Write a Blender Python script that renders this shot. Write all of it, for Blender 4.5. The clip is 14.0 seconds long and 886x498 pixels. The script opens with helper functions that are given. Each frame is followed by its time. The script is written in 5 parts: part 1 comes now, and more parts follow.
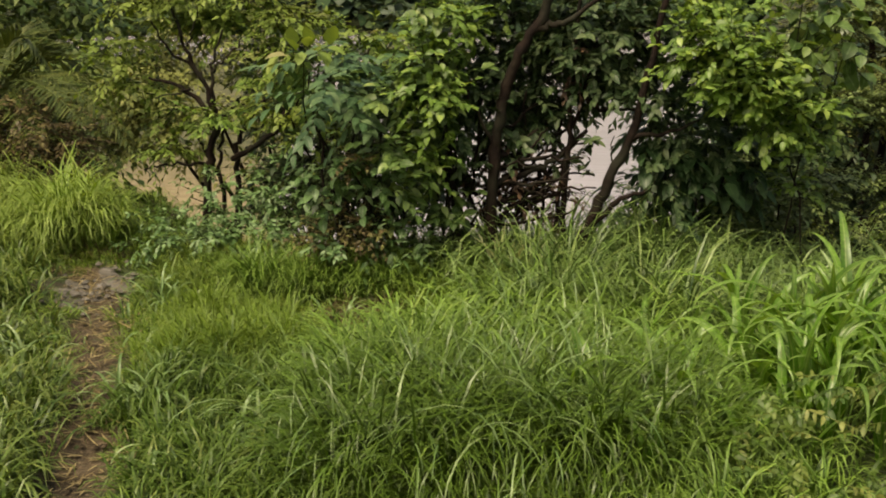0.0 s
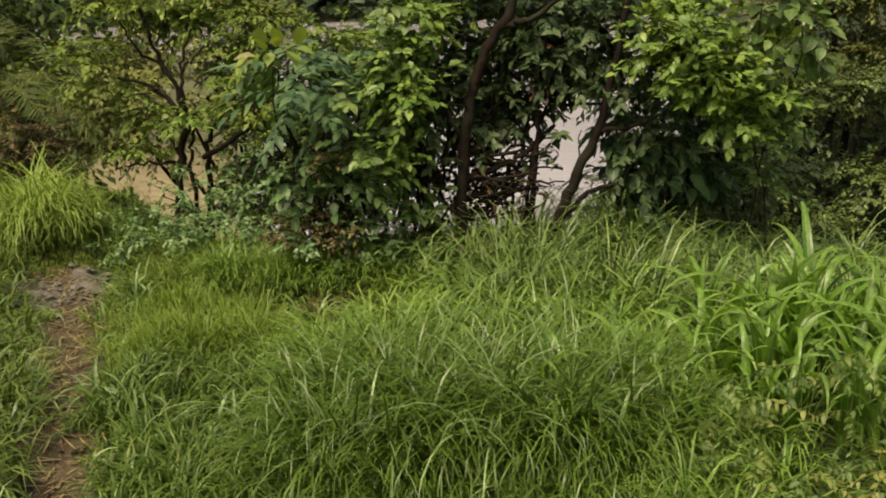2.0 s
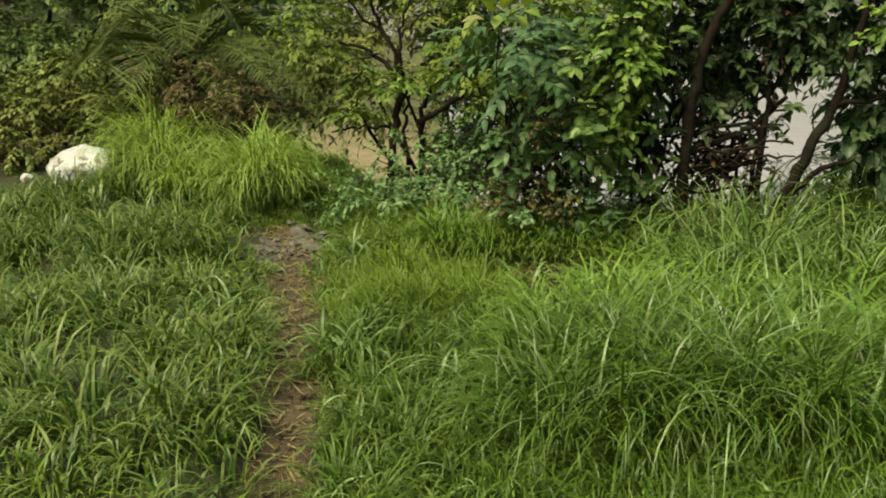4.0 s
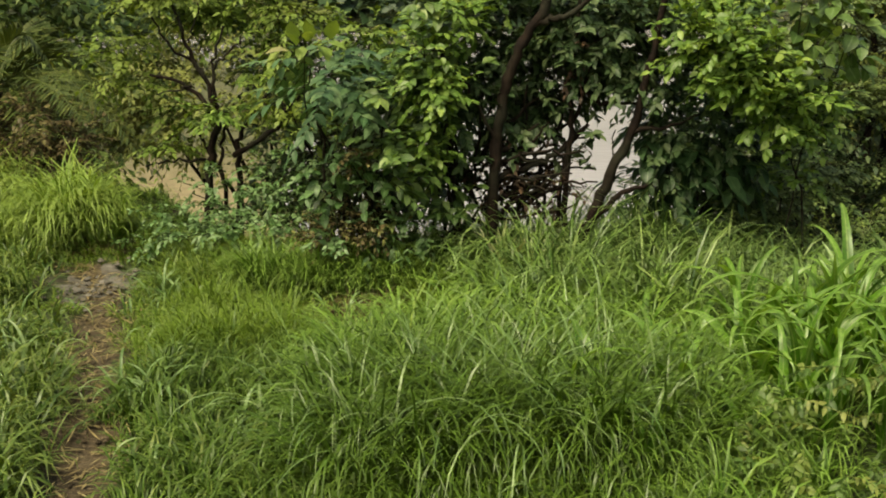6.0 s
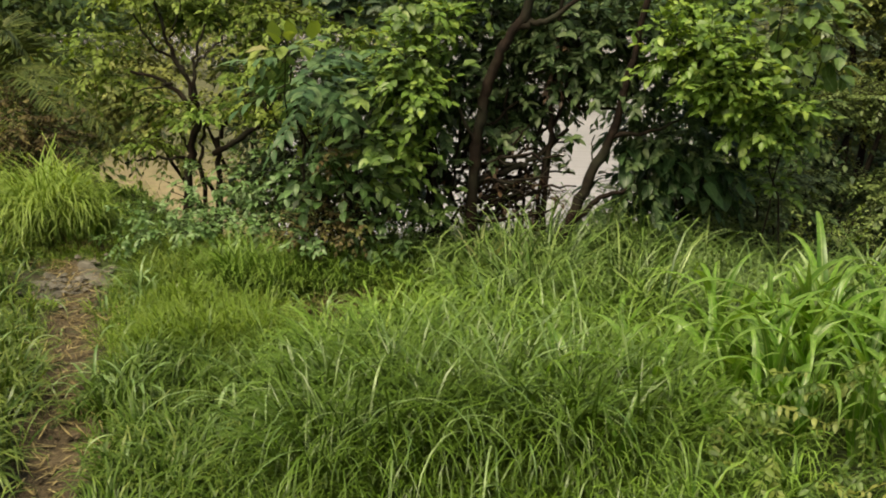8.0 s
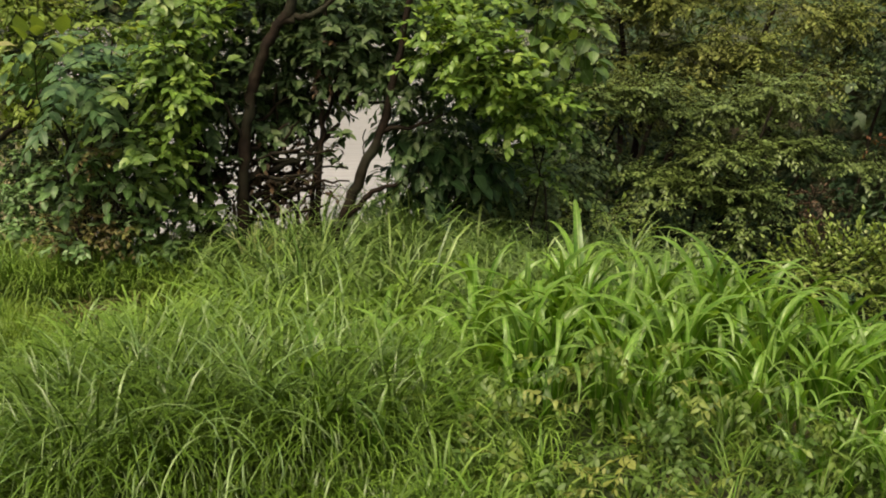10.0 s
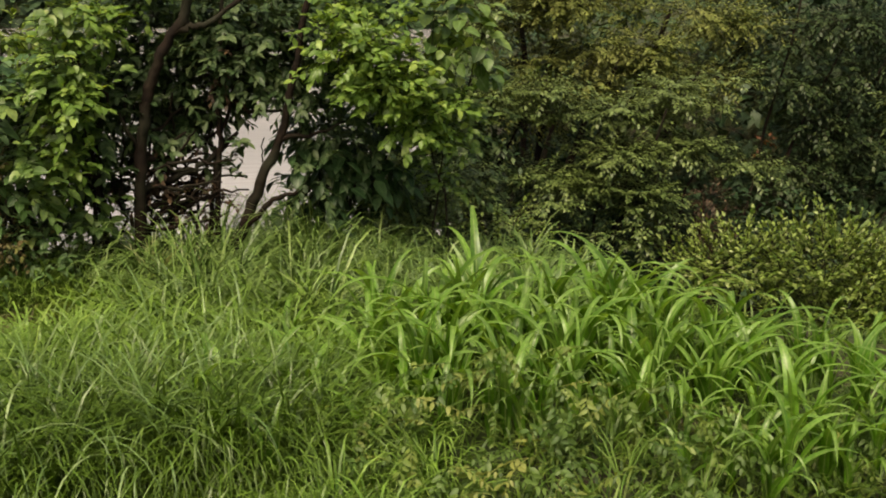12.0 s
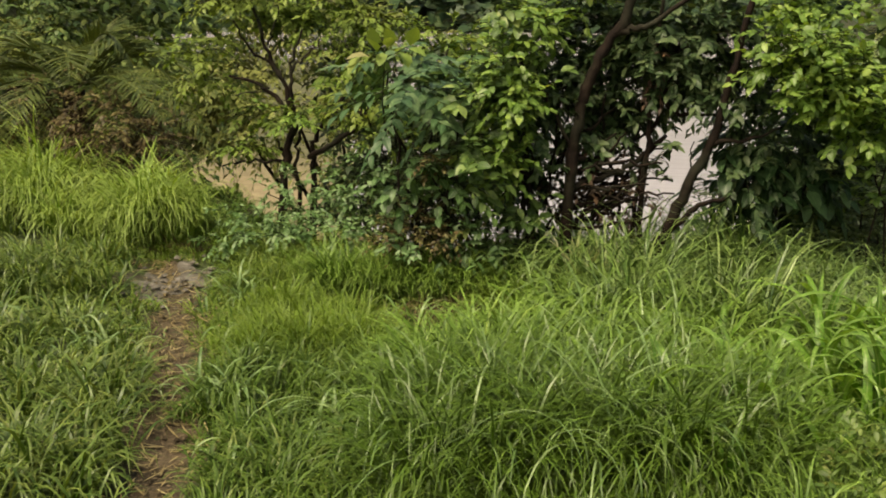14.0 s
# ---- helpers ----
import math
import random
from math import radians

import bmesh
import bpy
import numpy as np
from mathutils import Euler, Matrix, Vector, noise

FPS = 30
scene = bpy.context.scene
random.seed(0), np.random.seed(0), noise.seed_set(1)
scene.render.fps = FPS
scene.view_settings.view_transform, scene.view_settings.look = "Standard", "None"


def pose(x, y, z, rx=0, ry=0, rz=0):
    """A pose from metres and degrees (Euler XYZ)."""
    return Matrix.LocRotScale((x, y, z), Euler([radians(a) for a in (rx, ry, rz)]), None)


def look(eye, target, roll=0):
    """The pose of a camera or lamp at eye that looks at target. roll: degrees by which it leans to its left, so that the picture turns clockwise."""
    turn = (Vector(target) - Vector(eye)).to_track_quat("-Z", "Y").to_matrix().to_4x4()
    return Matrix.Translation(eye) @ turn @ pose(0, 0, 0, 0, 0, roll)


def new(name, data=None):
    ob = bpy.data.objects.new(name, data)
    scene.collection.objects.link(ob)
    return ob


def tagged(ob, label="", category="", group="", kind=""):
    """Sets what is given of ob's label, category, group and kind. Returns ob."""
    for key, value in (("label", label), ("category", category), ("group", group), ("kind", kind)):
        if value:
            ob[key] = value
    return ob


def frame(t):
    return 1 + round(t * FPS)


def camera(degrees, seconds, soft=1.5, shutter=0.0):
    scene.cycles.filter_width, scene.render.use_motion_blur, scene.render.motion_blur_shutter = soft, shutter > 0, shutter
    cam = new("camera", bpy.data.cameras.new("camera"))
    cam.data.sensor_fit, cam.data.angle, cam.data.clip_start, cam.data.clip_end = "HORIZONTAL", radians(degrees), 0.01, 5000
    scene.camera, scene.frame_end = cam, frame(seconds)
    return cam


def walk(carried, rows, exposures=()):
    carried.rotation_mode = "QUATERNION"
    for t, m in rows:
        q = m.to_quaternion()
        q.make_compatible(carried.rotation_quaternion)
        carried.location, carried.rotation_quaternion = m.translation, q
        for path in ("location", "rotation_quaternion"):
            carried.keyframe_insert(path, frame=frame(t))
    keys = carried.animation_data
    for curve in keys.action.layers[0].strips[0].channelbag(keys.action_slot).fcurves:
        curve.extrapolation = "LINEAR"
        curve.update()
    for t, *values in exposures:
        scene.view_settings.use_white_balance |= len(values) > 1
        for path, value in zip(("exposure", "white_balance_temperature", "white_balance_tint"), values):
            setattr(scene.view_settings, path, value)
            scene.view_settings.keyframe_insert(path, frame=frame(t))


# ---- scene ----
# ---- camera and its way ----
cam = camera(46, 14.0, soft=1.9)


def aim(yaw, pitch, roll, x, y, z):
    """A hand-held pose: degrees right of the y axis, degrees up, degrees of lean."""
    return pose(x, y, z, 90 + pitch, 0, -yaw) @ pose(0, 0, 0, 0, 0, roll)


walk(cam, [
    (0.0, aim(-0.00, -14.30, -0.46, -0.109, 0.038, 1.741)),
    (0.5, aim(7.93, -13.48, -0.33, 0.067, 0.040, 1.761)),
    (1.0, aim(14.11, -13.81, -0.08, 0.175, -0.040, 1.814)),
    (1.5, aim(8.61, -14.33, -0.64, 0.070, -0.044, 1.826)),
    (2.0, aim(1.44, -15.03, -1.17, -0.093, -0.019, 1.804)),
    (2.5, aim(-5.84, -15.02, -0.82, -0.257, -0.022, 1.781)),
    (2.7, aim(-7.93, -15.46, -0.90, -0.301, -0.022, 1.757)),
    (3.4, aim(-10.37, -16.09, -1.09, -0.349, -0.007, 1.721)),
    (3.8, aim(-9.62, -16.03, -1.13, -0.330, 0.005, 1.718)),
    (4.1, aim(-8.08, -15.78, -1.11, -0.293, 0.017, 1.720)),
    (4.8, aim(-4.20, -14.91, -0.87, -0.198, 0.027, 1.717)),
    (5.0, aim(-2.90, -14.55, -0.73, -0.165, 0.024, 1.711)),
    (5.5, aim(-0.80, -14.48, -0.55, -0.130, 0.032, 1.698)),
    (6.0, aim(-0.17, -14.38, -0.73, -0.101, 0.033, 1.720)),
    (6.5, aim(-0.48, -14.24, -0.32, -0.116, 0.034, 1.729)),
    (7.0, aim(-0.11, -14.42, 0.05, -0.119, 0.027, 1.720)),
    (7.2, aim(0.10, -14.43, -0.02, -0.114, 0.028, 1.710)),
    (7.9, aim(0.74, -14.27, 0.36, -0.090, 0.026, 1.712)),
    (8.6, aim(2.30, -13.82, 0.67, -0.024, 0.029, 1.730)),
    (9.3, aim(5.96, -13.71, 0.50, 0.075, 0.036, 1.722)),
    (9.5, aim(7.57, -13.80, 0.32, 0.111, 0.039, 1.711)),
    (10.0, aim(11.01, -14.45, 0.87, 0.174, 0.016, 1.723)),
    (10.5, aim(14.94, -14.28, 1.25, 0.254, 0.003, 1.724)),
    (11.0, aim(17.06, -13.74, 1.06, 0.316, -0.029, 1.744)),
    (11.5, aim(17.44, -13.74, 0.44, 0.316, -0.042, 1.774)),
    (12.0, aim(15.67, -14.44, 0.83, 0.256, -0.042, 1.775)),
    (12.5, aim(10.59, -14.68, 0.95, 0.132, -0.014, 1.760)),
    (13.0, aim(5.17, -14.82, 1.14, 0.014, 0.014, 1.760)),
    (13.5, aim(0.25, -14.45, 0.34, -0.082, 0.023, 1.751)),
    (14.0, aim(-3.58, -14.34, 0.04, -0.173, 0.036, 1.757)),
], exposures=[(t, 1.15 + e, 8850, tint + 3) for t, e, tint in
              ((0.0, 0.0, -3), (0.6, -0.06, -4), (1.5, -0.05, -4), (2.7, -0.04, -5), (4.8, 0.08, -27), (5.3, 0.08, -21), (6.0, 0.1, -14), (6.6, 0.1, -11), (7.2, 0.12, -10), (9.5, 0.12, -13), (10.5, 0.05, -8), (11.0, 0.04, -7), (12.0, 0.02, -7), (13.0, 0.08, -9), (14.0, 0.13, -6))])

# ---- light: an overcast day ----
world = bpy.data.worlds.new("overcast_sky")
scene.world = world
world.use_nodes = True
wn = world.node_tree
sky = wn.nodes.new("ShaderNodeTexSky")
sky.sky_type, sky.sun_disc = "NISHITA", False
sky.sun_elevation, sky.sun_rotation = radians(62), radians(217)
sky.air_density, sky.dust_density, sky.ozone_density = 1.0, 7.0, 1.0
wn.nodes["Background"].inputs["Strength"].default_value = 0.07
wn.links.new(sky.outputs["Color"], wn.nodes["Background"].inputs["Color"])

sun = new("sun", bpy.data.lights.new("sun", "SUN"))
sun.data.energy, sun.data.angle, sun.data.color = 1.5, radians(22), (1.0, 0.96, 0.9)
sun.matrix_world = look((-2.6, -3.4, 8.2), (0, 0, 0))

# ---- materials ----


def mat(name, rough=0.6):
    m = bpy.data.materials.new(name)
    m.use_nodes = True
    n = m.node_tree
    b = n.nodes["Principled BSDF"]
    b.inputs["Roughness"].default_value = rough
    return m, n, b


def ramp(n, src, stops):
    r = n.nodes.new("ShaderNodeValToRGB")
    while len(r.color_ramp.elements) < len(stops):
        r.color_ramp.elements.new(0.5)
    for e, (p, c) in zip(r.color_ramp.elements, stops):
        e.position, e.color = p, (*c, 1)
    n.links.new(src, r.inputs["Fac"])
    return r.outputs["Color"]


def noise_at(n, scale, detail=3.0, coords="Object"):
    tc = n.nodes.new("ShaderNodeTexCoord")
    t = n.nodes.new("ShaderNodeTexNoise")
    t.inputs["Scale"].default_value, t.inputs["Detail"].default_value = scale, detail
    n.links.new(tc.outputs[coords], t.inputs["Vector"])
    return t.outputs["Fac"]


def blend(n, kind, fac, a, b):
    x = n.nodes.new("ShaderNodeMix")
    x.data_type, x.blend_type = "RGBA", kind
    for key, v in (("Factor", fac), ("A", a), ("B", b)):
        slot = [s for s in x.inputs if s.name == key and s.enabled][0]
        if isinstance(v, (int, float)):
            slot.default_value = v
        elif isinstance(v, tuple):
            slot.default_value = (*v, 1)
        else:
            n.links.new(v, slot)
    return [s for s in x.outputs if s.enabled][0]


def bump(n, b, height, strength, distance):
    k = n.nodes.new("ShaderNodeBump")
    k.inputs["Strength"].default_value, k.inputs["Distance"].default_value = strength, distance
    n.links.new(height, k.inputs["Height"])
    n.links.new(k.outputs["Normal"], b.inputs["Normal"])


def leaf_material(name, stops, single=False, patch=None, tip=None, rib=None, rough=0.5, through_light=0.3, patch_scale=1.2, sheen=0.3):
    """A living leaf: colour by leaf, drifting over the plant, paler rib and paler tip; some light comes through it."""
    m, n, b = mat(name, rough)
    if single:
        rnd = n.nodes.new("ShaderNodeObjectInfo").outputs["Random"]
    else:
        rnd = n.nodes.new("ShaderNodeNewGeometry").outputs["Random Per Island"]
    c = ramp(n, rnd, stops)
    if patch:
        k = ramp(n, noise_at(n, patch_scale, 3.0), [(0.38, (0, 0, 0)), (0.62, (1, 1, 1))])
        c = blend(n, "MIX", k, c, blend(n, "MIX", 0.65, c, patch))
    if tip or rib:
        uv = n.nodes.new("ShaderNodeUVMap")
        sep = n.nodes.new("ShaderNodeSeparateXYZ")
        n.links.new(uv.outputs["UV"], sep.inputs["Vector"])
    if tip:
        k = ramp(n, sep.outputs["Y"], [(0.4, (0, 0, 0)), (0.85, (1, 1, 1))])
        c = blend(n, "MIX", k, c, blend(n, "MIX", 0.7, c, tip))
    if rib:
        k = ramp(n, sep.outputs["X"], [(0.42, (0, 0, 0)), (0.5, (1, 1, 1)), (0.58, (0, 0, 0))])
        c = blend(n, "MIX", k, c, blend(n, "MIX", 0.7, c, rib))
    fine = ramp(n, noise_at(n, 45, 4.0), [(0.3, (0.72, 0.72, 0.72)), (0.7, (1.18, 1.18, 1.12))])
    c = blend(n, "MULTIPLY", 1.0, c, fine)
    n.links.new(c, b.inputs["Base Color"])
    b.inputs["Specular IOR Level"].default_value = sheen
    tr = n.nodes.new("ShaderNodeBsdfTranslucent")
    n.links.new(blend(n, "MULTIPLY", 1.0, c, (1.25, 1.15, 0.55)), tr.inputs["Color"])
    mx = n.nodes.new("ShaderNodeMixShader")
    mx.inputs["Fac"].default_value = through_light
    n.links.new(b.outputs["BSDF"], mx.inputs[1])
    n.links.new(tr.outputs["BSDF"], mx.inputs[2])
    n.links.new(mx.outputs["Shader"], n.nodes["Material Output"].inputs["Surface"])
    return m


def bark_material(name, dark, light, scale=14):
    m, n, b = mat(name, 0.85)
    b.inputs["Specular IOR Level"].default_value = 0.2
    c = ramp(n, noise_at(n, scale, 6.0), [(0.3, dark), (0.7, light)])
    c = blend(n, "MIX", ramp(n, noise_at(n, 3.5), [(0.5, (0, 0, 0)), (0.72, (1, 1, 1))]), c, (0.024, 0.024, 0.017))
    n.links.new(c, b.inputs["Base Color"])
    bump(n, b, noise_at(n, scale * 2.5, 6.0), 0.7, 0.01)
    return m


LAWN = leaf_material("lawn_grass", [(0.0, (0.045, 0.093, 0.005)), (0.5, (0.069, 0.136, 0.007)), (0.93, (0.107, 0.173, 0.012)), (1.0, (0.176, 0.195, 0.038))],
                     patch=(0.122, 0.190, 0.018), tip=(0.190, 0.265, 0.060), through_light=0.18)
TUSSOCK = leaf_material("tussock_grass", [(0.0, (0.027, 0.059, 0.003)), (0.6, (0.047, 0.100, 0.005)), (0.93, (0.080, 0.145, 0.013)), (1.0, (0.150, 0.204, 0.050))], tip=(0.103, 0.168, 0.029), sheen=0.5, through_light=0.1, rough=0.4)
MEADOW = leaf_material("upright_grass", [(0.0, (0.034, 0.086, 0.005)), (0.55, (0.066, 0.145, 0.011)), (0.9, (0.122, 0.215, 0.027)), (1.0, (0.220, 0.284, 0.072))], tip=(0.200, 0.299, 0.068), sheen=0.45, through_light=0.1, rough=0.46)
ROUGH = leaf_material("rough_grass", [(0.0, (0.023, 0.059, 0.004)), (0.55, (0.047, 0.099, 0.009)), (0.9, (0.086, 0.144, 0.019)), (1.0, (0.162, 0.194, 0.053))], tip=(0.117, 0.176, 0.035), sheen=0.4, through_light=0.18, rough=0.48)
LUSH = leaf_material("lush_grass", [(0.0, (0.020, 0.052, 0.005)), (0.55, (0.054, 0.108, 0.011)), (0.85, (0.113, 0.167, 0.027)), (1.0, (0.207, 0.233, 0.062))], tip=(0.157, 0.208, 0.050), sheen=0.5, rough=0.44, through_light=0.2)
BANK = leaf_material("bank_grass", [(0.0, (0.018, 0.054, 0.008)), (0.5, (0.055, 0.121, 0.018)), (0.82, (0.116, 0.196, 0.038)), (1.0, (0.225, 0.287, 0.090))], tip=(0.187, 0.266, 0.082), sheen=0.6, rough=0.45, through_light=0.1)
BRIGHT = leaf_material("bright_grass", [(0.0, (0.090, 0.180, 0.022)), (0.6, (0.170, 0.285, 0.042)), (1.0, (0.310, 0.395, 0.10))], tip=(0.320, 0.410, 0.125), sheen=0.4)
FODDER = leaf_material("fodder_leaf", [(0.0, (0.050, 0.136, 0.010)), (0.5, (0.104, 0.239, 0.022)), (1.0, (0.180, 0.342, 0.052))], single=True, tip=(0.225, 0.352, 0.090), rib=(0.405, 0.466, 0.216), rough=0.38, through_light=0.4, sheen=0.7)
COARSE = leaf_material("coarse_grass", [(0.0, (0.032, 0.077, 0.008)), (0.5, (0.074, 0.142, 0.013)), (0.85, (0.155, 0.228, 0.038)), (1.0, (0.274, 0.302, 0.104))], tip=(0.201, 0.257, 0.066), sheen=0.4, rough=0.48, through_light=0.2)
BLEACHED = leaf_material("bleached_grass", [(0.0, (0.30, 0.36, 0.14)), (0.6, (0.45, 0.47, 0.26)), (1.0, (0.62, 0.60, 0.42))], through_light=0.25)
STRAW = leaf_material("straw", [(0.0, (0.10, 0.07, 0.035)), (0.6, (0.24, 0.18, 0.09)), (1.0, (0.38, 0.31, 0.17))], through_light=0.1)
WITHERED = leaf_material("withered_grass", [(0.0, (0.04, 0.028, 0.014)), (0.6, (0.085, 0.06, 0.028)), (1.0, (0.14, 0.12, 0.045))], through_light=0.1)
STALK = leaf_material("green_stalk", [(0.0, (0.09, 0.17, 0.03)), (1.0, (0.15, 0.22, 0.06))], single=True, rough=0.55, through_light=0.0)
PALE_BLADE = leaf_material("pale_blade", [(0.0, (0.097, 0.172, 0.051)), (0.7, (0.167, 0.251, 0.098)), (1.0, (0.251, 0.321, 0.157))], rough=0.42, sheen=0.6, through_light=0.15)
LIGHT_LEAF = leaf_material("light_leaf", [(0.0, (0.091, 0.166, 0.034)), (0.6, (0.169, 0.278, 0.055)), (1.0, (0.318, 0.421, 0.106))], rib=(0.308, 0.386, 0.202), sheen=0.45, rough=0.42, through_light=0.35)
LIGHT_LEAF_ONE = leaf_material("light_leaf_single", [(0.0, (0.091, 0.166, 0.034)), (0.6, (0.169, 0.278, 0.055)), (1.0, (0.318, 0.421, 0.106))], single=True, rib=(0.308, 0.386, 0.202), sheen=0.45, rough=0.42, through_light=0.35)
# Darker copies of the tree's leaf: shade deep in the crown, put into colour
SHADED_DARK_LEAF = leaf_material("shaded_dark_leaf", [(0.0, (0.026, 0.052, 0.020)), (0.6, (0.055, 0.092, 0.038)), (1.0, (0.117, 0.155, 0.072))], rib=(0.127, 0.166, 0.107), rough=0.42, through_light=0.2)
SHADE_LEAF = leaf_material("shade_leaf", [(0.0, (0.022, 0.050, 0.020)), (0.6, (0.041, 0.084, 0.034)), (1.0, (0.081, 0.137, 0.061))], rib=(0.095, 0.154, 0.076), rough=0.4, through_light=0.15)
BLUE_LEAF = leaf_material("bluish_leaf", [(0.0, (0.040, 0.088, 0.039)), (0.6, (0.074, 0.140, 0.060)), (1.0, (0.150, 0.225, 0.111))], rib=(0.124, 0.190, 0.103), rough=0.42, through_light=0.22)
YOUNG_LEAF = leaf_material("young_leaf", [(0.0, (0.192, 0.275, 0.066)), (0.7, (0.272, 0.344, 0.099)), (1.0, (0.352, 0.327, 0.176))], single=True, rough=0.45, through_light=0.35)
HEDGE_LEAF = leaf_material("thicket_leaf", [(0.0, (0.039, 0.074, 0.021)), (0.5, (0.098, 0.147, 0.044)), (1.0, (0.245, 0.305, 0.124))], patch=(0.154, 0.200, 0.060), through_light=0.22, patch_scale=1.6, sheen=0.7, rough=0.42)
OLIVE_LEAF = leaf_material("olive_leaf", [(0.0, (0.076, 0.112, 0.026)), (0.6, (0.168, 0.206, 0.053)), (1.0, (0.325, 0.343, 0.116))], patch=(0.189, 0.189, 0.066), through_light=0.22, patch_scale=1.5)
SMALL_LEAF = leaf_material("small_tree_leaf", [(0.0, (0.081, 0.152, 0.031)), (0.6, (0.149, 0.242, 0.047)), (1.0, (0.261, 0.345, 0.104))], patch=(0.188, 0.224, 0.048), through_light=0.28)
BOX_LEAF = leaf_material("bush_leaf", [(0.0, (0.075, 0.128, 0.024)), (0.6, (0.174, 0.238, 0.053)), (0.92, (0.275, 0.341, 0.110)), (1.0, (0.506, 0.550, 0.308))], through_light=0.25)
WEED_LEAF = leaf_material("weed_leaf", [(0.0, (0.055, 0.110, 0.024)), (0.6, (0.115, 0.180, 0.045)), (0.85, (0.19, 0.25, 0.068)), (1.0, (0.27, 0.28, 0.09))], single=True, through_light=0.36, sheen=0.45)
YELLOW_WEED = leaf_material("yellowed_weed_leaf", [(0.0, (0.085, 0.149, 0.032)), (0.7, (0.149, 0.203, 0.049)), (1.0, (0.187, 0.216, 0.067))], single=True, through_light=0.36, sheen=0.4)
RED_LEAF = leaf_material("reddish_leaf", [(0.0, (0.071, 0.058, 0.024)), (0.5, (0.147, 0.102, 0.051)), (0.8, (0.166, 0.168, 0.057)), (1.0, (0.281, 0.240, 0.115))], through_light=0.2)
BROWN_LEAF = leaf_material("withered_leaf", [(0.0, (0.03, 0.016, 0.012)), (0.6, (0.06, 0.034, 0.024)), (1.0, (0.11, 0.065, 0.04))], through_light=0.1)
BROWN_RED = leaf_material("withered_shrub_leaf", [(0.0, (0.045, 0.036, 0.018)), (0.6, (0.10, 0.07, 0.032)), (1.0, (0.15, 0.13, 0.05))], through_light=0.15)
ORANGE_LEAF = leaf_material("orange_leaf", [(0.0, (0.10, 0.034, 0.016)), (1.0, (0.17, 0.062, 0.026))], through_light=0.2)
PALM_LEAF = leaf_material("palm_leaf", [(0.0, (0.046, 0.068, 0.020)), (0.6, (0.078, 0.105, 0.027)), (1.0, (0.130, 0.147, 0.045))], rough=0.4, through_light=0.15)
# The next two also colour filler thickets, with the gaps' shade in the tone
FAR_AND_SHADED_LEAF = leaf_material("far_and_shaded_leaf", [(0.0, (0.02, 0.045, 0.02)), (0.6, (0.035, 0.065, 0.03)), (1.0, (0.06, 0.09, 0.04))], through_light=0.1)
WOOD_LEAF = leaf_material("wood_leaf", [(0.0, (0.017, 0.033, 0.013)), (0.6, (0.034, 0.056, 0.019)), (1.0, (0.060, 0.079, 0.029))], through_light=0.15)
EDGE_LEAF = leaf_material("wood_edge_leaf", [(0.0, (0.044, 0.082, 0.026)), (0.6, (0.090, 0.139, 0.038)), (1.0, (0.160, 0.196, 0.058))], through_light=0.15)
MID_LEAF = leaf_material("mid_leaf", [(0.0, (0.054, 0.103, 0.027)), (0.6, (0.114, 0.187, 0.052)), (0.9, (0.198, 0.279, 0.087)), (1.0, (0.290, 0.348, 0.122))], rib=(0.181, 0.253, 0.142), sheen=0.45, rough=0.42, through_light=0.3)
UNDER_LEAF = leaf_material("undergrowth_leaf", [(0.0, (0.064, 0.132, 0.041)), (0.6, (0.133, 0.233, 0.087)), (1.0, (0.256, 0.360, 0.200))], rib=(0.234, 0.328, 0.209), rough=0.42, through_light=0.28, sheen=0.45)
DEAD_TWIG = bark_material("dead_twig", (0.022, 0.011, 0.008), (0.075, 0.038, 0.027), 20)
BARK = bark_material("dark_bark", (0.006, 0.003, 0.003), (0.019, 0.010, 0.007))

EARTH, en, eb = mat("damp_earth", 0.9)
ec = ramp(en, noise_at(en, 5, 8.0), [(0.3, (0.018, 0.014, 0.008)), (0.6, (0.04, 0.029, 0.016)), (0.8, (0.075, 0.053, 0.032))])
ec = blend(en, "MIX", ramp(en, noise_at(en, 3.0, 6.0), [(0.36, (0, 0, 0)), (0.56, (1, 1, 1))]), ec, ramp(en, noise_at(en, 30, 4.0), [(0.3, (0.014, 0.024, 0.005)), (0.7, (0.04, 0.058, 0.012))]))
en.links.new(ec, eb.inputs["Base Color"])
bump(en, eb, noise_at(en, 28, 8.0), 0.8, 0.03)

PATH, pn, pb = mat("trodden_earth", 0.92)
pc = ramp(pn, noise_at(pn, 7, 8.0), [(0.28, (0.030, 0.020, 0.011)), (0.55, (0.064, 0.043, 0.025)), (0.8, (0.115, 0.082, 0.052))])
pc = blend(pn, "MIX", ramp(pn, noise_at(pn, 60, 3.0), [(0.55, (0, 0, 0)), (0.7, (1, 1, 1))]), pc, (0.16, 0.115, 0.075))
pn.links.new(pc, pb.inputs["Base Color"])
bump(pn, pb, noise_at(pn, 40, 8.0), 0.9, 0.02)

GRIT, gn, gb = mat("grey_grit", 0.9)
gc = ramp(gn, noise_at(gn, 12, 9.0), [(0.3, (0.06, 0.05, 0.043)), (0.55, (0.12, 0.105, 0.095)), (0.8, (0.24, 0.215, 0.205))])
gn.links.new(gc, gb.inputs["Base Color"])
bump(gn, gb, noise_at(gn, 55, 6.0), 0.8, 0.02)

